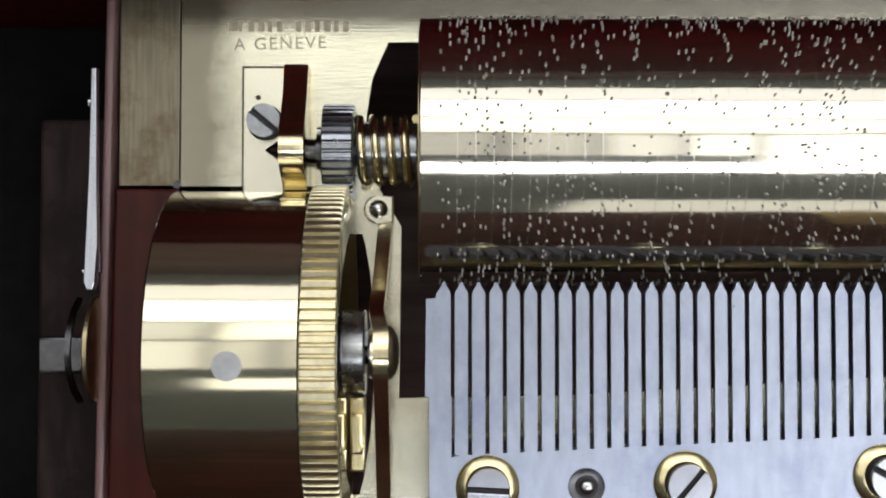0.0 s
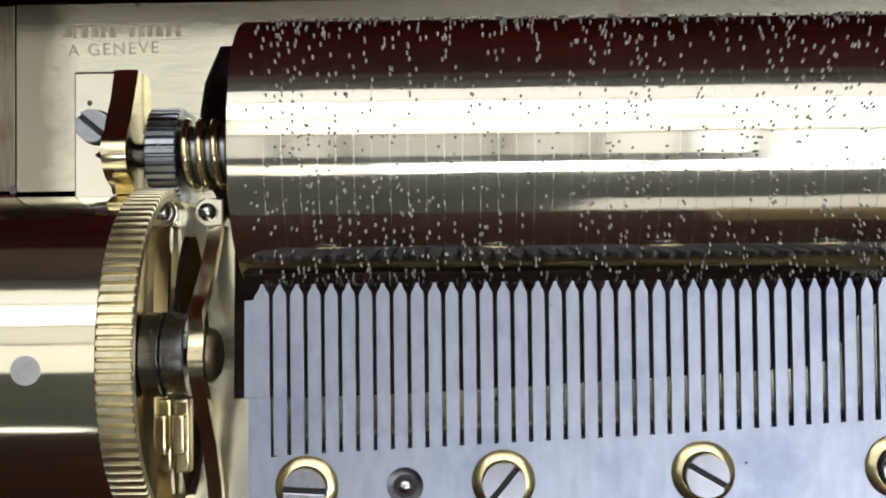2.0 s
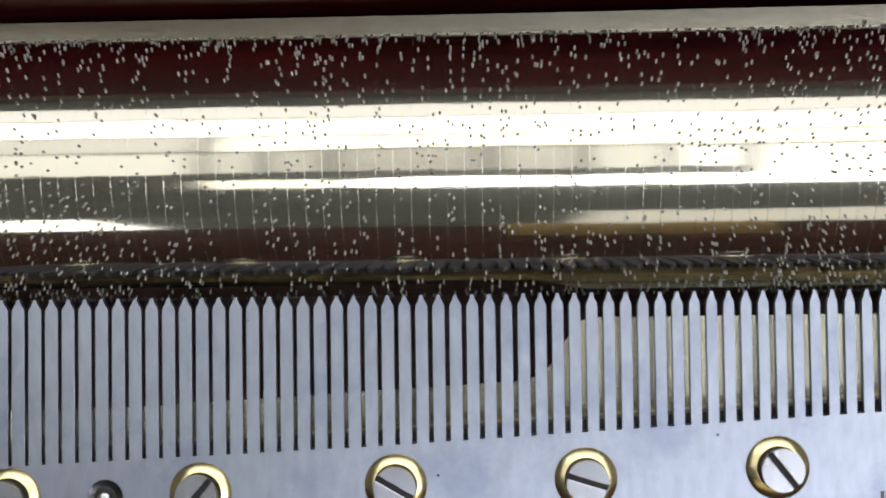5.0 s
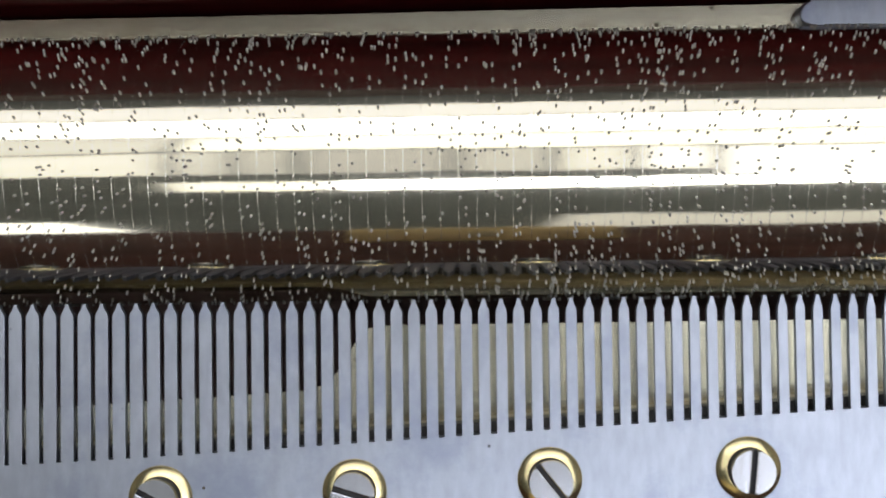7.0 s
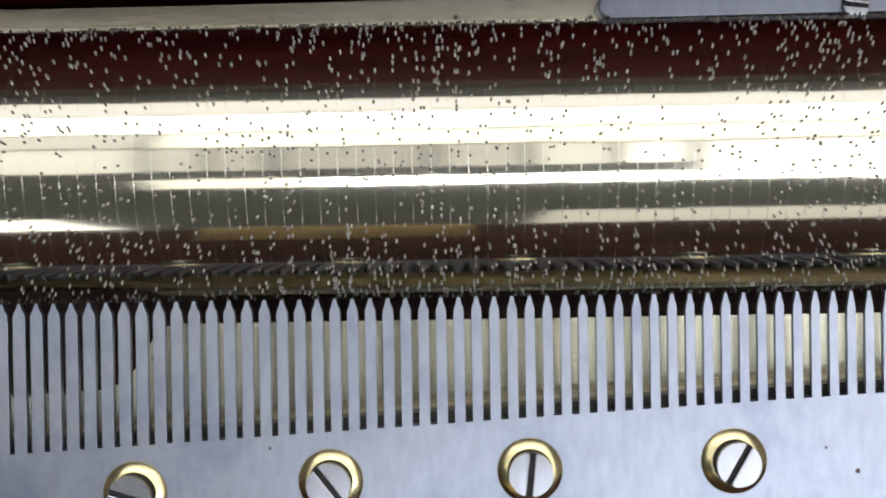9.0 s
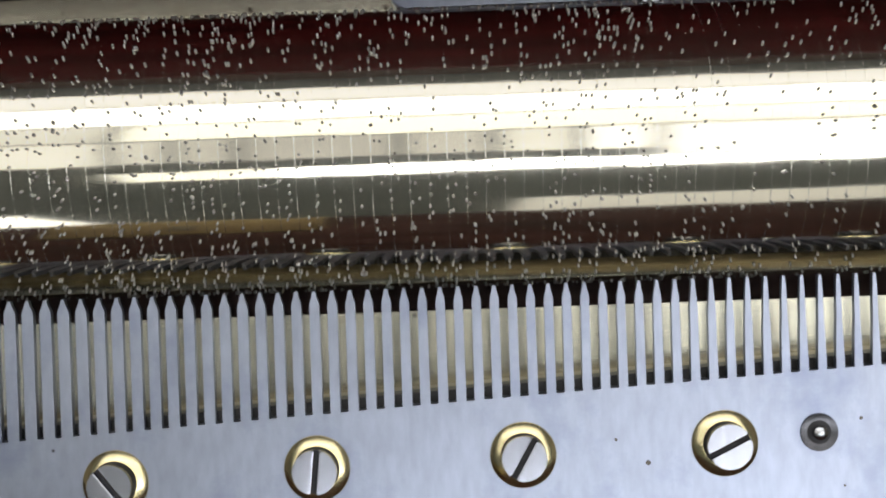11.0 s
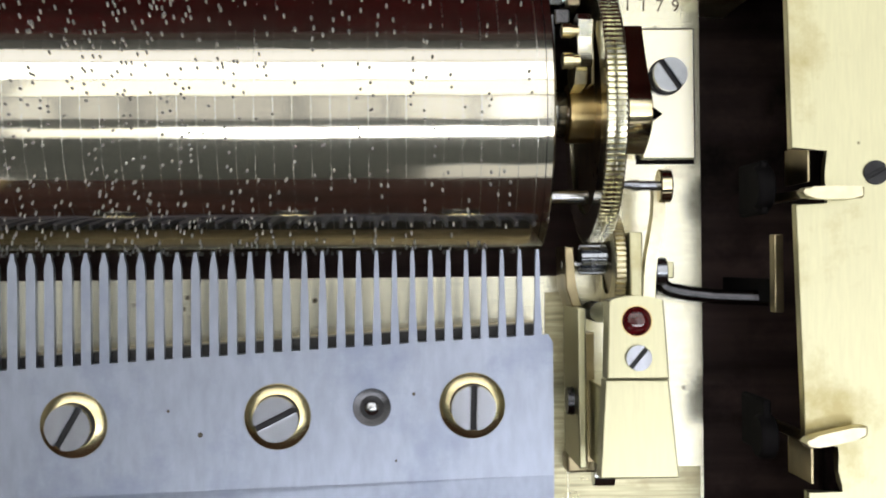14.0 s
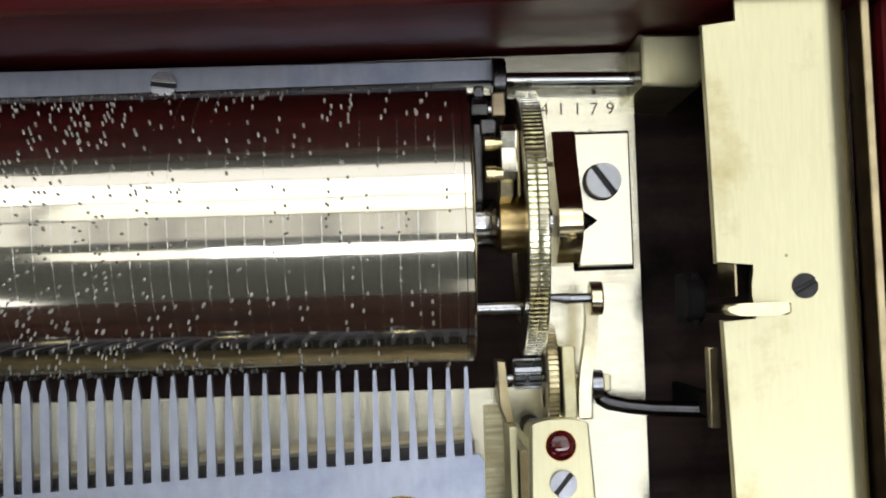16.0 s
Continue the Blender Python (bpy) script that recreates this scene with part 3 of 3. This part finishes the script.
for x, y, r in ((85.7, -35.8, 0.32), (252.5, -34.1, 0.5), (246.6, -29.6, 0.3), (292.4, -27.0, 0.35), (289, -39.5, 0.25)):
    part("pit", lathe([(-0.3, r), (0.03, r)], x, y, 0, "z", 10), "ink", comb)
for k, w in enumerate((0.7, 0.9, 0.5, 0.9, 1.0, 0.4, 0.9, 0.8)):
    part("mark_bar", box(172.4 + 1.1 * k, 172.4 + 1.1 * k + w, -41.0, -39.6, -0.2, 0.03), "ink", comb)
base = thing("riser_bar", 152, -40, BED, "base bar that carries the steel comb, its top coloured as if in shade", "riser bar")
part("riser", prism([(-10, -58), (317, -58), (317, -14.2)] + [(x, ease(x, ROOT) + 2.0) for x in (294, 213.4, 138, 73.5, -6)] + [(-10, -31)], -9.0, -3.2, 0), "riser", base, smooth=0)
part("foot_rail", prism([(-10.5, -58.5), (317.5, -58.5), (317.5, -14.4)] + [(x, ease(x, ROOT) + 1.6) for x in (294, 213.4, 138, 73.5, -6)] + [(-10.5, -31.4)], BED, -9.0, 0), "rail", base, smooth=0)
SCREWS = ((0.0, -39.7, -3), (38.4, -38.9, 50), (77.3, -37.6, -30), (114.9, -36.7, -17), (152.5, -34.8, -52), (190.5, -33.2, 84), (229.2, -31.9, 60), (266.9, -30.9, 26), (303.4, -29.3, 88))
for x, y, a in SCREWS:
    s = thing("comb_screw", x, y, 0, "slotted steel screw in a coned brass washer on the comb", "screw", "screws along the comb")
    part("washer", lathe([(0.0, 6.25), (0.22, 6.2), (0.36, 6.05), (0.75, 5.3), (1.12, 4.5), (1.16, 4.3), (1.0, 4.2), (0.4, 4.18)], x, y, 0, "z", 48), "washer", s, "coned brass washer")
    head_parts(s, x, y, 0.4, 4.6, 4.15, a, 0.8, 1.2, "head")
for x, y in ((19.2, -39.6), (284.5, -29.4)):
    d = thing("comb_dowel", x, y, -1, "bright steel dowel in a dark countersink on the comb", "dowel", "dowels of the comb")
    sink = part("countersink", lathe([(0.0, 3.6), (0.3, 3.5), (0.28, 3.4), (0.05, 2.3)], x, y, 0, "z", 40), "dark", d)
    part("pin_recess_shade", lathe([(0.02, 2.25), (0.07, 2.25)], x, y, 0, "z", 32), "slotdark", sink)
    part("dowel_pin", lathe([(0.0, 1.35), (1.2, 1.3), (1.5, 0.9), (1.6, 0.2)], x, y, 0, "z", 24), "steel", d)
# ---- spring barrel and great wheel ----
BY, BZ = -14.0, -9.5
barrel = thing("spring_barrel", -47, BY, BZ - 32, "mirror-polished brass spring barrel with toothed great wheel", "spring barrel")
part("drum", lathe([(-62.0, 29), (-62.0, 31.9), (-61.6, 32.3), (-34.6, 32.3)], 0, BY, BZ, "x", 160), "barrel", barrel)
part("plug", lathe([(22.2, 2.65), (22.95, 2.65)], -46.8, BY - 0.8, 0, "z", 40), "disc", barrel, "pale grey round steel plug")
great = part("great_wheel", gear(-34.3, -27.6, BY, BZ, 33.6, 32.7, 106, bore=31.4), "gear", barrel, "brass great wheel with straight teeth")
part("wheel_web", lathe([(-34.4, 3), (-34.4, 31.5), (-33.9, 31.5), (-33.9, 3)], 0, BY, BZ, "x", 64), "dull", great)
part("rim_bore", lathe([(-33.9, 31.6), (-33.9, 31.35), (-27.7, 31.35), (-27.7, 31.6)], 0, BY, BZ, "x", 128, closed=True), "dull", great)
part("barrel_arbor", lathe([(-63, 2.6), (-18.5, 2.6)], 0, BY, BZ, "x", 24), "dark", barrel)
part("stop_disc", lathe([(-33.0, 8.3), (-32.7, 8.6), (-29.4, 8.6), (-29.1, 8.3)], 0, BY, BZ + 2, "x", 48), "stopdisc", barrel, "grey steel stop-work disc")
part("stop_disc", lathe([(-28.6, 8.3), (-28.3, 8.6), (-24.3, 8.6), (-24.0, 8.3)], 0, BY, BZ + 2, "x", 48), "stopdisc", barrel, "grey steel stop-work disc")
part("stop_finger", box(-24.0, -22.9, -12.5, -9.5, BZ + 4, BZ + 11, 0.3), "blued", barrel)
for x in (-30.6, -27.0):
    star = box(x, x + 3.0, -37.5, -22.8, BZ + 1, BZ + 5, 0.5)
    box(x + 0.2, x + 2.8, -33.6, -25.6, BZ + 5, BZ + 8.5, 0.5, star)
    part("stop_star", star, "washer", barrel, "brass stop-work tooth")

bridge = thing("barrel_bridge", -26, -5, BED, "curved brass bridge with two bolted feet over the barrel arbor", "bridge")
for x, sgn in ((-31.2, 1), (-21.8, -1)):
    foot = [(x + sgn * (0.4 + 2.7 * math.sin(a)), 15.1 + 2.9 * math.cos(a)) for a in [radians(d) for d in range(0, 181, 15)]] + [(x - sgn * 3.1, 12.2), (x - sgn * 3.1, 18.0)]
    part("bridge_foot", prism(foot, BED, -13.6, 0.4), "foot", bridge)
    if sgn < 0:
        path = [(x + 1.4 - 0.3 * i, y, z) for i, (y, z) in enumerate(((12, -15.2), (8, -13.5), (3, -10), (-2, -5), (-6, 0)))]
        path += [(-20.6, y, z) for y, z in ((-10, 3.0), (-14, 4.2), (-18, 3.0), (-24, -2), (-31, -8), (-39, -12.5), (-46, -15.5), (-50, -17))]
        part("bridge_arm", strap(path, 2.9, 2.6), "brass", bridge)
    else:
        path = [(x, y, z) for y, z in ((12, -15.2), (7, -14), (1, -12.5), (-6, -12), (-20, -12), (-34, -13), (-44, -15.5), (-50, -17))]
        part("bridge_arm", strap(path, 2.9, 2.4), "brass", bridge)
    bolt = thing("bridge_bolt", x, 15.1, -13.6, "round domed steel bolt on a brass foot", "bolt", "bolts of the bridge")
    part("bolt_head", lathe([(-13.6, 1.9), (-12.4, 1.9), (-11.6, 1.5), (-11.1, 0.8), (-11.0, 0.1)], x, 15.1, 0, "z", 24), "steel", bolt)
boss = part("bridge_boss", lathe([(-23.2, 4.8), (-22.8, 5.2), (-20.2, 5.2)], 0, BY, BZ + 5, "x", 40), "foot", bridge)
part("boss_dome", lathe([(-20.6, 4.4), (-20.4, 5.4), (-19.8, 5.6), (-18.8, 5.2), (-17.9, 4.0), (-17.4, 2.2), (-17.3, 0.4)], 0, BY, BZ + 4, "x", 40), "rail", boss)
for x in (-31, -20.6):
    part("bridge_foot", box(x - 2.4, x + 2.4, -56, -47, BED, -14.4, 0.5), "plate", bridge)

# ---- winding key well ----
lever = thing("winding_lever", -79.5, 20, -34, "pale pitted steel lever strip beside the partition", "lever")
rib = prism([(-80.7, 44), (-79.6, 44), (-79.4, 20), (-79.1, 8), (-79.4, 0), (-80.0, -1.6), (-81.2, -1.6), (-81.9, 0), (-81.4, 6), (-80.8, 22)], -14, -11.5, 0.25)
part("lever_strip", rib, "head", lever)
part("lever_post", box(-80.6, -79, 2, 6, -34, -13.9, 0.2), "dark", lever)
part("rivet", lathe([(0, 0.9), (0.4, 1.3), (1.6, 1.3)], -81.7, 37.0, -13, "x", 20), "steel", lever)
part("rivet", lathe([(0, 0.8), (1.2, 0.8), (1.5, 0.4)], -82.2, 2.2, -13, "x", 16), "steel", lever)
shaft = thing("winding_shaft", -84, BY, -34, "square steel winding shaft with a round flange", "winding shaft")
part("square_end", box(-91.4, -82, -18.6, -11.2, -20, -12.6, 0.6), "dark", shaft)
part("flange", lathe([(-81.0, 10.6), (-80.6, 11.2), (-79.8, 11.2), (-79.4, 10.6)], 0, BY, -18, "x", 48), "dull", shaft)
part("spring_washer", strap([(-83.2, y, z) for y, z in ((-3.5, -14), (-6, -10), (-10, -7), (-14, -6), (-18, -7), (-22, -11), (-24.5, -15))], 1.1, 1.0), "dark", shaft)

# ---- governor ----
gov = thing("governor", 331, -26, BED, "brass air-brake governor with ruby end stone on its cock", "governor")
top = [(324.7, -40.5), (338.7, -40.6), (337.0, -23.3), (325.8, -23.2)]
part("cock_base", prism(top, 12.0, 16.4, 0.25), "plate", gov)
arc = [(331.15 + 5.2 * math.cos(a), -9.9 + 1.4 * math.sin(a)) for a in [radians(d) for d in range(20, 161, 10)]]
part("cock", prism([(325.9, -23.0), (336.9, -23.1)] + arc, 12.6, 17.4, 0.3), "plate", gov, "trapezoid brass cock plate")
stone = part("end_stone", lathe([(17.0, 2.6), (17.5, 2.6), (18.2, 2.0), (18.5, 1.0), (18.55, 0.1)], 331.2, -12.9, 0, "z", 32), "ruby", gov, "dark red ruby end stone")
part("stone_setting", lathe([(17.3, 2.75), (17.52, 2.75), (17.52, 2.5), (17.3, 2.5)], 331.2, -12.9, 0, "z", 32, closed=True), "amber", stone)
head_parts(gov, 331.4, -19.3, 17.3, 18.3, 2.25, 50, 0.55, 0.6, "head")
part("pillar", box(326, 337.6, -40, -25, BED, 12.1, 0.3), "plate", gov)
part("side_plate", box(323.5, 325.0, -41.4, -11.2, BED, 0.6, 0.3), "plate", gov)
part("inner_plate", box(325.4, 327.2, -41, -16, BED, -3, 0.3), "dull", gov)
part("foot_plate", box(323, 342, -44.5, -41, BED, -12, 0.5), "dull", gov)
part("floor_strip", box(324.2, 351.5, -59, -44.6, BED - 0.1, BED + 0.15, 0.03), "strip", gov)
part("machined_strip", box(319.6, 324.0, -57, -8.6, BED - 0.1, BED + 0.12, 0.03), "strip", gov, "olive brass strip with cross-wise tool marks")
part("fly_arbor", lathe([(BED + 1, 1.0), (12.7, 1.0)], 331.2, -13.2, 0, "z", 16), "steel", gov)
part("lower_post", lathe([(0, 2.4), (4.0, 2.4)], 327.5, -44, -8, "x", 20), "steel", gov)
part("side_screw", lathe([(322.3, 2.6), (323.5, 2.8)], 0, -29.5, -7, "x", 32), "dark", gov)
part("bracket", prism([(322.0, 0.6), (323.8, 0.4), (323.9, -7.0), (325.2, -11.0), (323.4, -11.2), (322.2, -7.5)], BED, -5.5, 0.3), "dull", gov)
part("steel_pinion", gear(325.2, 330.6, -2.0, -8.5, 3.0, 2.2, 12), "blued", gov, "small steel pinion")
second = part("second_wheel", gear(331.3, 333.5, -3.0, -12.0, 10.4, 9.7, 62, bore=6), "gear", gov, "thin brass wheel with fine teeth")
part("wheel_web", lathe([(331.9, 1), (331.9, 6.1), (332.9, 6.1), (332.9, 1)], 0, -3.0, -12.0, "x", 32), "dull", second)
part("wheel_arbor", lathe([(322, 0.9), (338, 0.9)], 0, -3.0, -10, "x", 16), "steel", gov)
part("endless_screw", lathe([(-14 + 0.8 * i, 2.0 if i % 2 else 1.4) for i in range(14)], 328.5, -12.2, 0, "z", 20), "steel", gov)
part("upright_bar", box(334.0, 336.5, -10.5, 3.2, BED, -2.0, 0.35), "plate", gov)

# ---- stop lever by the governor ----
stop = thing("stop_lever", 340, 2, BED, "brass stop arm with round head and pointed steel pin", "stop lever")
part("arm", strap([(339.7, 12.5, -2.6), (339.9, 9.5, -3.4), (339.9, 6.5, -4.2), (339.5, 3, -5), (338.9, -1, -5.8), (338.5, -5, -6.2), (338.3, -10.5, -6.5)], 2.3, 3.0), "gear", stop)
part("arm_post", box(337.6, 340.0, -11, -6, BED, -6.0, 0.4), "dull", stop)
part("round_head", lathe([(339.4, 3.0), (339.6, 3.25), (341.4, 3.25), (341.7, 3.0)], 0, 11.9, -1.0, "x", 32), "brass", stop)
part("stop_pin", tube([(339.6, 12, -1), (335.6, 12, -1), (335.5, 12, -1), (331.7, 12.3, -1)], 1, 16, radii=[0.95, 0.95, 1.15, 0.55]), "blued", stop, "pointed bluish steel pin")
rodt = thing("stop_rod", 350, -8, BED, "bent steel rod that links governor and control lever", "rod")
part("collar", lathe([(339.8, 2.4), (340.0, 2.7), (342.0, 2.7), (342.2, 2.4)], 0, -4.4, -7.5, "x", 32), "blued", rodt)
part("nut", box(342.2, 343.6, -5.8, -2.6, -9.5, -6.2, 0.3), "plate", rodt)
part("rod", tube([(341.4, -5.6, -9.5), (342.2, -7.4, -9.6), (343.5, -8.2, -9.6), (347, -8.9, -9.0), (352, -9.5, -8), (362, -9.9, -6)], 1.5, 14), "dark", rodt)

# ---- change bar behind the cylinder ----
bar = thing("change_bar", 265, 58, BED, "bluish polished steel bar with rounded end behind the cylinder", "steel bar")
half = [(209.2 + 2.6 * math.cos(radians(a)), 58.0 + 2.6 * math.sin(radians(a))) for a in range(90, 271, 15)]
part("bar_body", prism(half + [(324, 55.6), (324, 60.6)], BED, BED + 3.6, 0.5), "comb", bar)
part("bar_end", lathe([(323.3, 4.3), (323.6, 4.7), (325.7, 4.7), (326.0, 4.3)], 0, 55.2, -12.4, "x", 40), "dark", bar)
part("guide_rod", tube([(325.6, 55.6, -12.6), (352, 55.0, -12.6)], 1.45, 20), "steel", bar)
screw("bar_screw", 258.2, 56.9, BED + 3.6, BED + 5.2, 2.6, -8, "slotted steel screw on the change bar", slot=0.6)
blk = thing("guide_block", 357.5, 57, BED, "tall dull brass guide block at the end of a steel rod", "guide block")
part("block_body", prism([(351.4, 52.0), (362.2, 51.4), (364.6, 54.4), (364.6, 62.0), (351.4, 62.2)], BED - 30, -4.5, 0.7), "plate", blk)
# tune-change finger between cylinder and wheel
chg = thing("tune_changer", 322, 42, BED, "small brass and steel tune-change finger beside the wheel", "tune changer")
finger = prism([(34.6, -10), (44.2, -10), (44.6, 0.6), (43.2, 2.3), (40.2, 1.2), (37.8, 1.4), (35.6, 2.4), (34.4, 0.8)], 323.9, 326.7, 0.35, axis="x")
part("finger", finger, "wheel", chg)
part("finger_tip", prism([(30.4, -10), (35.4, -10), (35.2, -0.8), (33.8, 0.4), (31.4, -1.0)], 323.6, 326.0, 0.3, axis="x"), "gear", chg)
part("finger_edge", box(326.8, 327.4, 31.5, 43.6, -12, -1.0, 0.15), "dull", chg)
for y, z, r in ((41.0, 2.0, 1.4), (35.2, 3.0, 1.6)):
    part("stud", lathe([(320.6, r * 0.8), (320.8, r), (322.6, r), (322.7, r * 0.75), (323.9, r * 0.75)], 0, y, z, "x", 20), "washer", chg)
carrier = box(318.9, 320.6, 31.0, 46.0, -16, -5.0, 0.4)
box(320.3, 323.4, 43.6, 46.8, -16, -4.4, 0.4, carrier)
part("carrier", carrier, "dark", chg, "dark stepped steel carrier")
part("latch", prism([(46.9, -16), (51.0, -16), (51.0, -5.6), (49.4, -4.4), (47.6, -5.2)], 318.9, 322.0, 0.3, axis="x"), "blued", chg)
part("latch_screw", lathe([(322.0, 1.5), (323.0, 1.5), (323.2, 1.2)], 0, 48.8, -6.5, "x", 20), "steel", chg)
part("latch_tip", box(319.3, 321.3, 51.0, 53.2, -16, -5.0, 0.4), "dark", chg)
part("back_post", box(322.6, 325.2, 46.9, 51.5, BED, -3, 0.4), "rail", chg)

# ---- control plate ----
ctl = thing("control_plate", 372, 8, -40, "broad satin brass control plate with lever slots", "control plate")
edge_l = [(357.4, 78), (364.0, 78), (364.0, 58.4), (357.9, 58.2), (358.7, 17.1), (365.3, 16.9), (364.9, 15.4), (364.6, 13.4), (364.55, 11.4), (364.7, 9.4), (365.2, 8.2), (365.2, 7.2), (359.3, 7.4), (360.5, -34.4), (366.6, -35), (366.2, -37), (366.3, -39.5), (366.7, -41.8), (367.4, -43.4), (360.9, -43.0), (361.3, -80)]
part("plate", prism(edge_l + [(380.2, -80), (378.8, 78)], 16.2, 18.3, 0.25), "plate", ctl, smooth=20)
roll = bmesh.new()
arc = [(0, 0)] + [(5.2 * math.sin(radians(a)), -5.2 * (1 - math.cos(radians(a)))) for a in range(10, 91, 10)] + [(5.2, -9), (0, -9)]
ends = [[roll.verts.new((x + u, y, 18.32 + v)) for u, v in arc] for x, y in ((379.8, -80), (378.4, 78))]
for i in range(len(arc)):
    j = (i + 1) % len(arc)
    roll.faces.new((ends[0][i], ends[0][j], ends[1][j], ends[1][i]))
roll.faces.new(ends[0])
roll.faces.new(ends[1][::-1])
part("rolled_edge", roll, "plate", ctl, smooth=25)
part("inner_wall", box(384.6, 386, -80, 62, -40, 9.8), "inner", ctl)
part("edge_strip", prism([(387.0, -80), (388.6, -80), (387.6, 62.4), (386.0, 62.4)], -40, 16.8, 0.3), "dull", ctl)
screw("plate_screw", 373.6, 12.8, 18.2, 18.8, 2.15, 28, "dark blued slotted screw in the brass plate", mat="slotdark", slot=0.5)
for y, turn, zt in ((10.0, 0, 22.5), (-34.0, 8, 22.5)):
    lv = thing("control_lever", 364, y, 5, "brass lever tab that sticks out of a slot in the plate", "lever", "levers of the control plate")
    side = 1 if y > 0 else -1
    yc = y - 0.8 if y > 0 else y + 0.2
    bow = [0.04 * turn * k for k in range(7)]
    tabp = [(359.5 + 1.62 * k, yc - (0.9, 1.1, 1.2, 1.2, 1.2, 1.2, 1.1)[k] + bow[k]) for k in range(7)]
    tabp += [(369.7, yc - 0.7 + bow[6]), (369.7, yc + 0.8 + bow[6])]
    tabp += [(359.5 + 1.62 * k, yc + (0.8, 0.95, 1.0, 1.0, 1.0, 1.0, 0.9)[k] + bow[k]) for k in range(6, -1, -1)]
    tabp += [(358.8, yc)]
    part("tab", prism(tabp, zt - 2.4, zt + 0.8, 0.35), "gear", lv)
    stem = part("stem", box(360.6, 362.4, yc - 0.8, yc + 0.8, -8, zt - 2.3, 0.3), "dull", lv)
    part("spring", box(362.3, 362.7, y + side * 1.4, y + side * 8.0, 4, 16, 0.05), "dull", stem)
    part("pivot", lathe([(355.6, 3.6), (356.4, 4.2), (358.4, 4.2), (358.8, 3.6)], 0, y + side * 1.0, 6, "x", 28), "near_black", lv)
    part("cheek", box(356.4, 358.0, y - 4, y + 6, -6, 8, 0.5), "near_black", lv)
flag = thing("lever_flag", 360, -5, -20, "narrow upright brass flag plate beside the control plate", "lever")
part("flag_plate", box(359.6, 361.4, -12.2, 2.4, 2.5, 5.5, 0.3), "dull", flag)
part("flag_stem", box(359.9, 361.2, -10.5, -6.0, -30, 2.6, 0.2), "near_black", flag)

solid("side_ledge", box(352.6, 384, -92, 62, -62, -36, 1.5), "inner", "dark brown wooden ledge below the control plate", "ledge", "structure")

# ---- table and room ----
solid("table", box(-500, 800, -400, 400, FLOORZ - 48, FLOORZ - 8, 4), "table", "brown wooden table top under the music box", "table")
solid("floor", box(-3000, 3000, -3400, 3000, -860, -850), "floor", "pale unseen room floor that bounces light up", "floor", "structure")
solid("ceiling", box(-3000, 3000, -3400, 3000, 1930, 1980), "ceiling", "white painted room ceiling", "ceiling", "structure")
solid("wall_room_back", box(-3000, 3000, 2900, 3000, -850, 1930), "backwall", "brown painted room wall", "wall", "structure")
solid("wall_room_front", box(-3000, 3000, -3500, -3400, -850, 1930), "wall", "brown painted room wall", "wall", "structure")
solid("wall_room_left", box(-3100, -3000, -3400, 2900, -850, 1930), "wall", "brown painted room wall", "wall", "structure")
solid("wall_room_right", box(3000, 3100, -3400, 2900, -850, 1930), "wall", "brown painted room wall", "wall", "structure")


def ceiling_light(x0, x1, y0, y1, mat, label):
    lamp = thing("ceiling_light", (x0 + x1) / 2, (y0 + y1) / 2, 1910, label, "ceiling light", "ceiling lights")
    part("diffuser", box(x0 + 12, x1 - 12, y0 + 12, y1 - 12, 1898, 1922), mat, lamp)
    fr = bmesh.new()
    for a in ((x0, x0 + 11, y0, y1), (x1 - 11, x1, y0, y1), (x0 + 11, x1 - 11, y0, y0 + 11), (x0 + 11, x1 - 11, y1 - 11, y1)):
        box(a[0], a[1], a[2], a[3], 1894, 1929, 0, fr)
    part("light_frame", fr, "ceiling", lamp)


ceiling_light(-1500, 1900, 800, 1470, "lamp_a", "wide white luminous ceiling panel")
ceiling_light(-400, 1900, 340, 788, "lamp_f", "wide cream glowing panel added to grade the reflected ceiling")
ceiling_light(-1500, -412, 340, 788, "grade_g", "cream glowing panel added to grade the reflected ceiling")
ceiling_light(-1500, -400, -300, 325, "grade_m", "cream glowing panel added to grade the reflected ceiling")
ceiling_light(-396, -286, -290, 325, "grade_g", "cream glowing panel added to grade the reflected ceiling")
ceiling_light(-282, -169, -290, 325, "grade_h", "dim cream glowing panel added to grade the reflected ceiling")
ceiling_light(-165, 120, -290, 325, "grade_d", "dim cream glowing panel added to grade the reflected ceiling")
ceiling_light(125, 290, -290, 325, "grade_h", "dim cream glowing panel added to grade the reflected ceiling")
ceiling_light(295, 445, -290, 325, "grade_m", "cream glowing panel added to grade the reflected ceiling")
ceiling_light(450, 584, -290, 325, "lamp_c", "cream glowing panel added to grade the reflected ceiling")
ceiling_light(-1500, 1900, 1490, 2150, "lamp_s", "soft white luminous ceiling panel")
ceiling_light(-120, 1900, -790, -500, "lamp_b", "bright tube light on the ceiling")
ceiling_light(-430, -126, -790, -500, "lamp_f", "cream tube light on the ceiling")
ceiling_light(590, 2000, -480, 320, "lamp_c", "wide white luminous ceiling panel")
ceiling_light(-2200, -900, -3000, -2050, "lamp_a", "wide white luminous ceiling panel")
ceiling_light(380, 2300, -3050, -1980, "lamp_e", "dim far luminous ceiling panel")
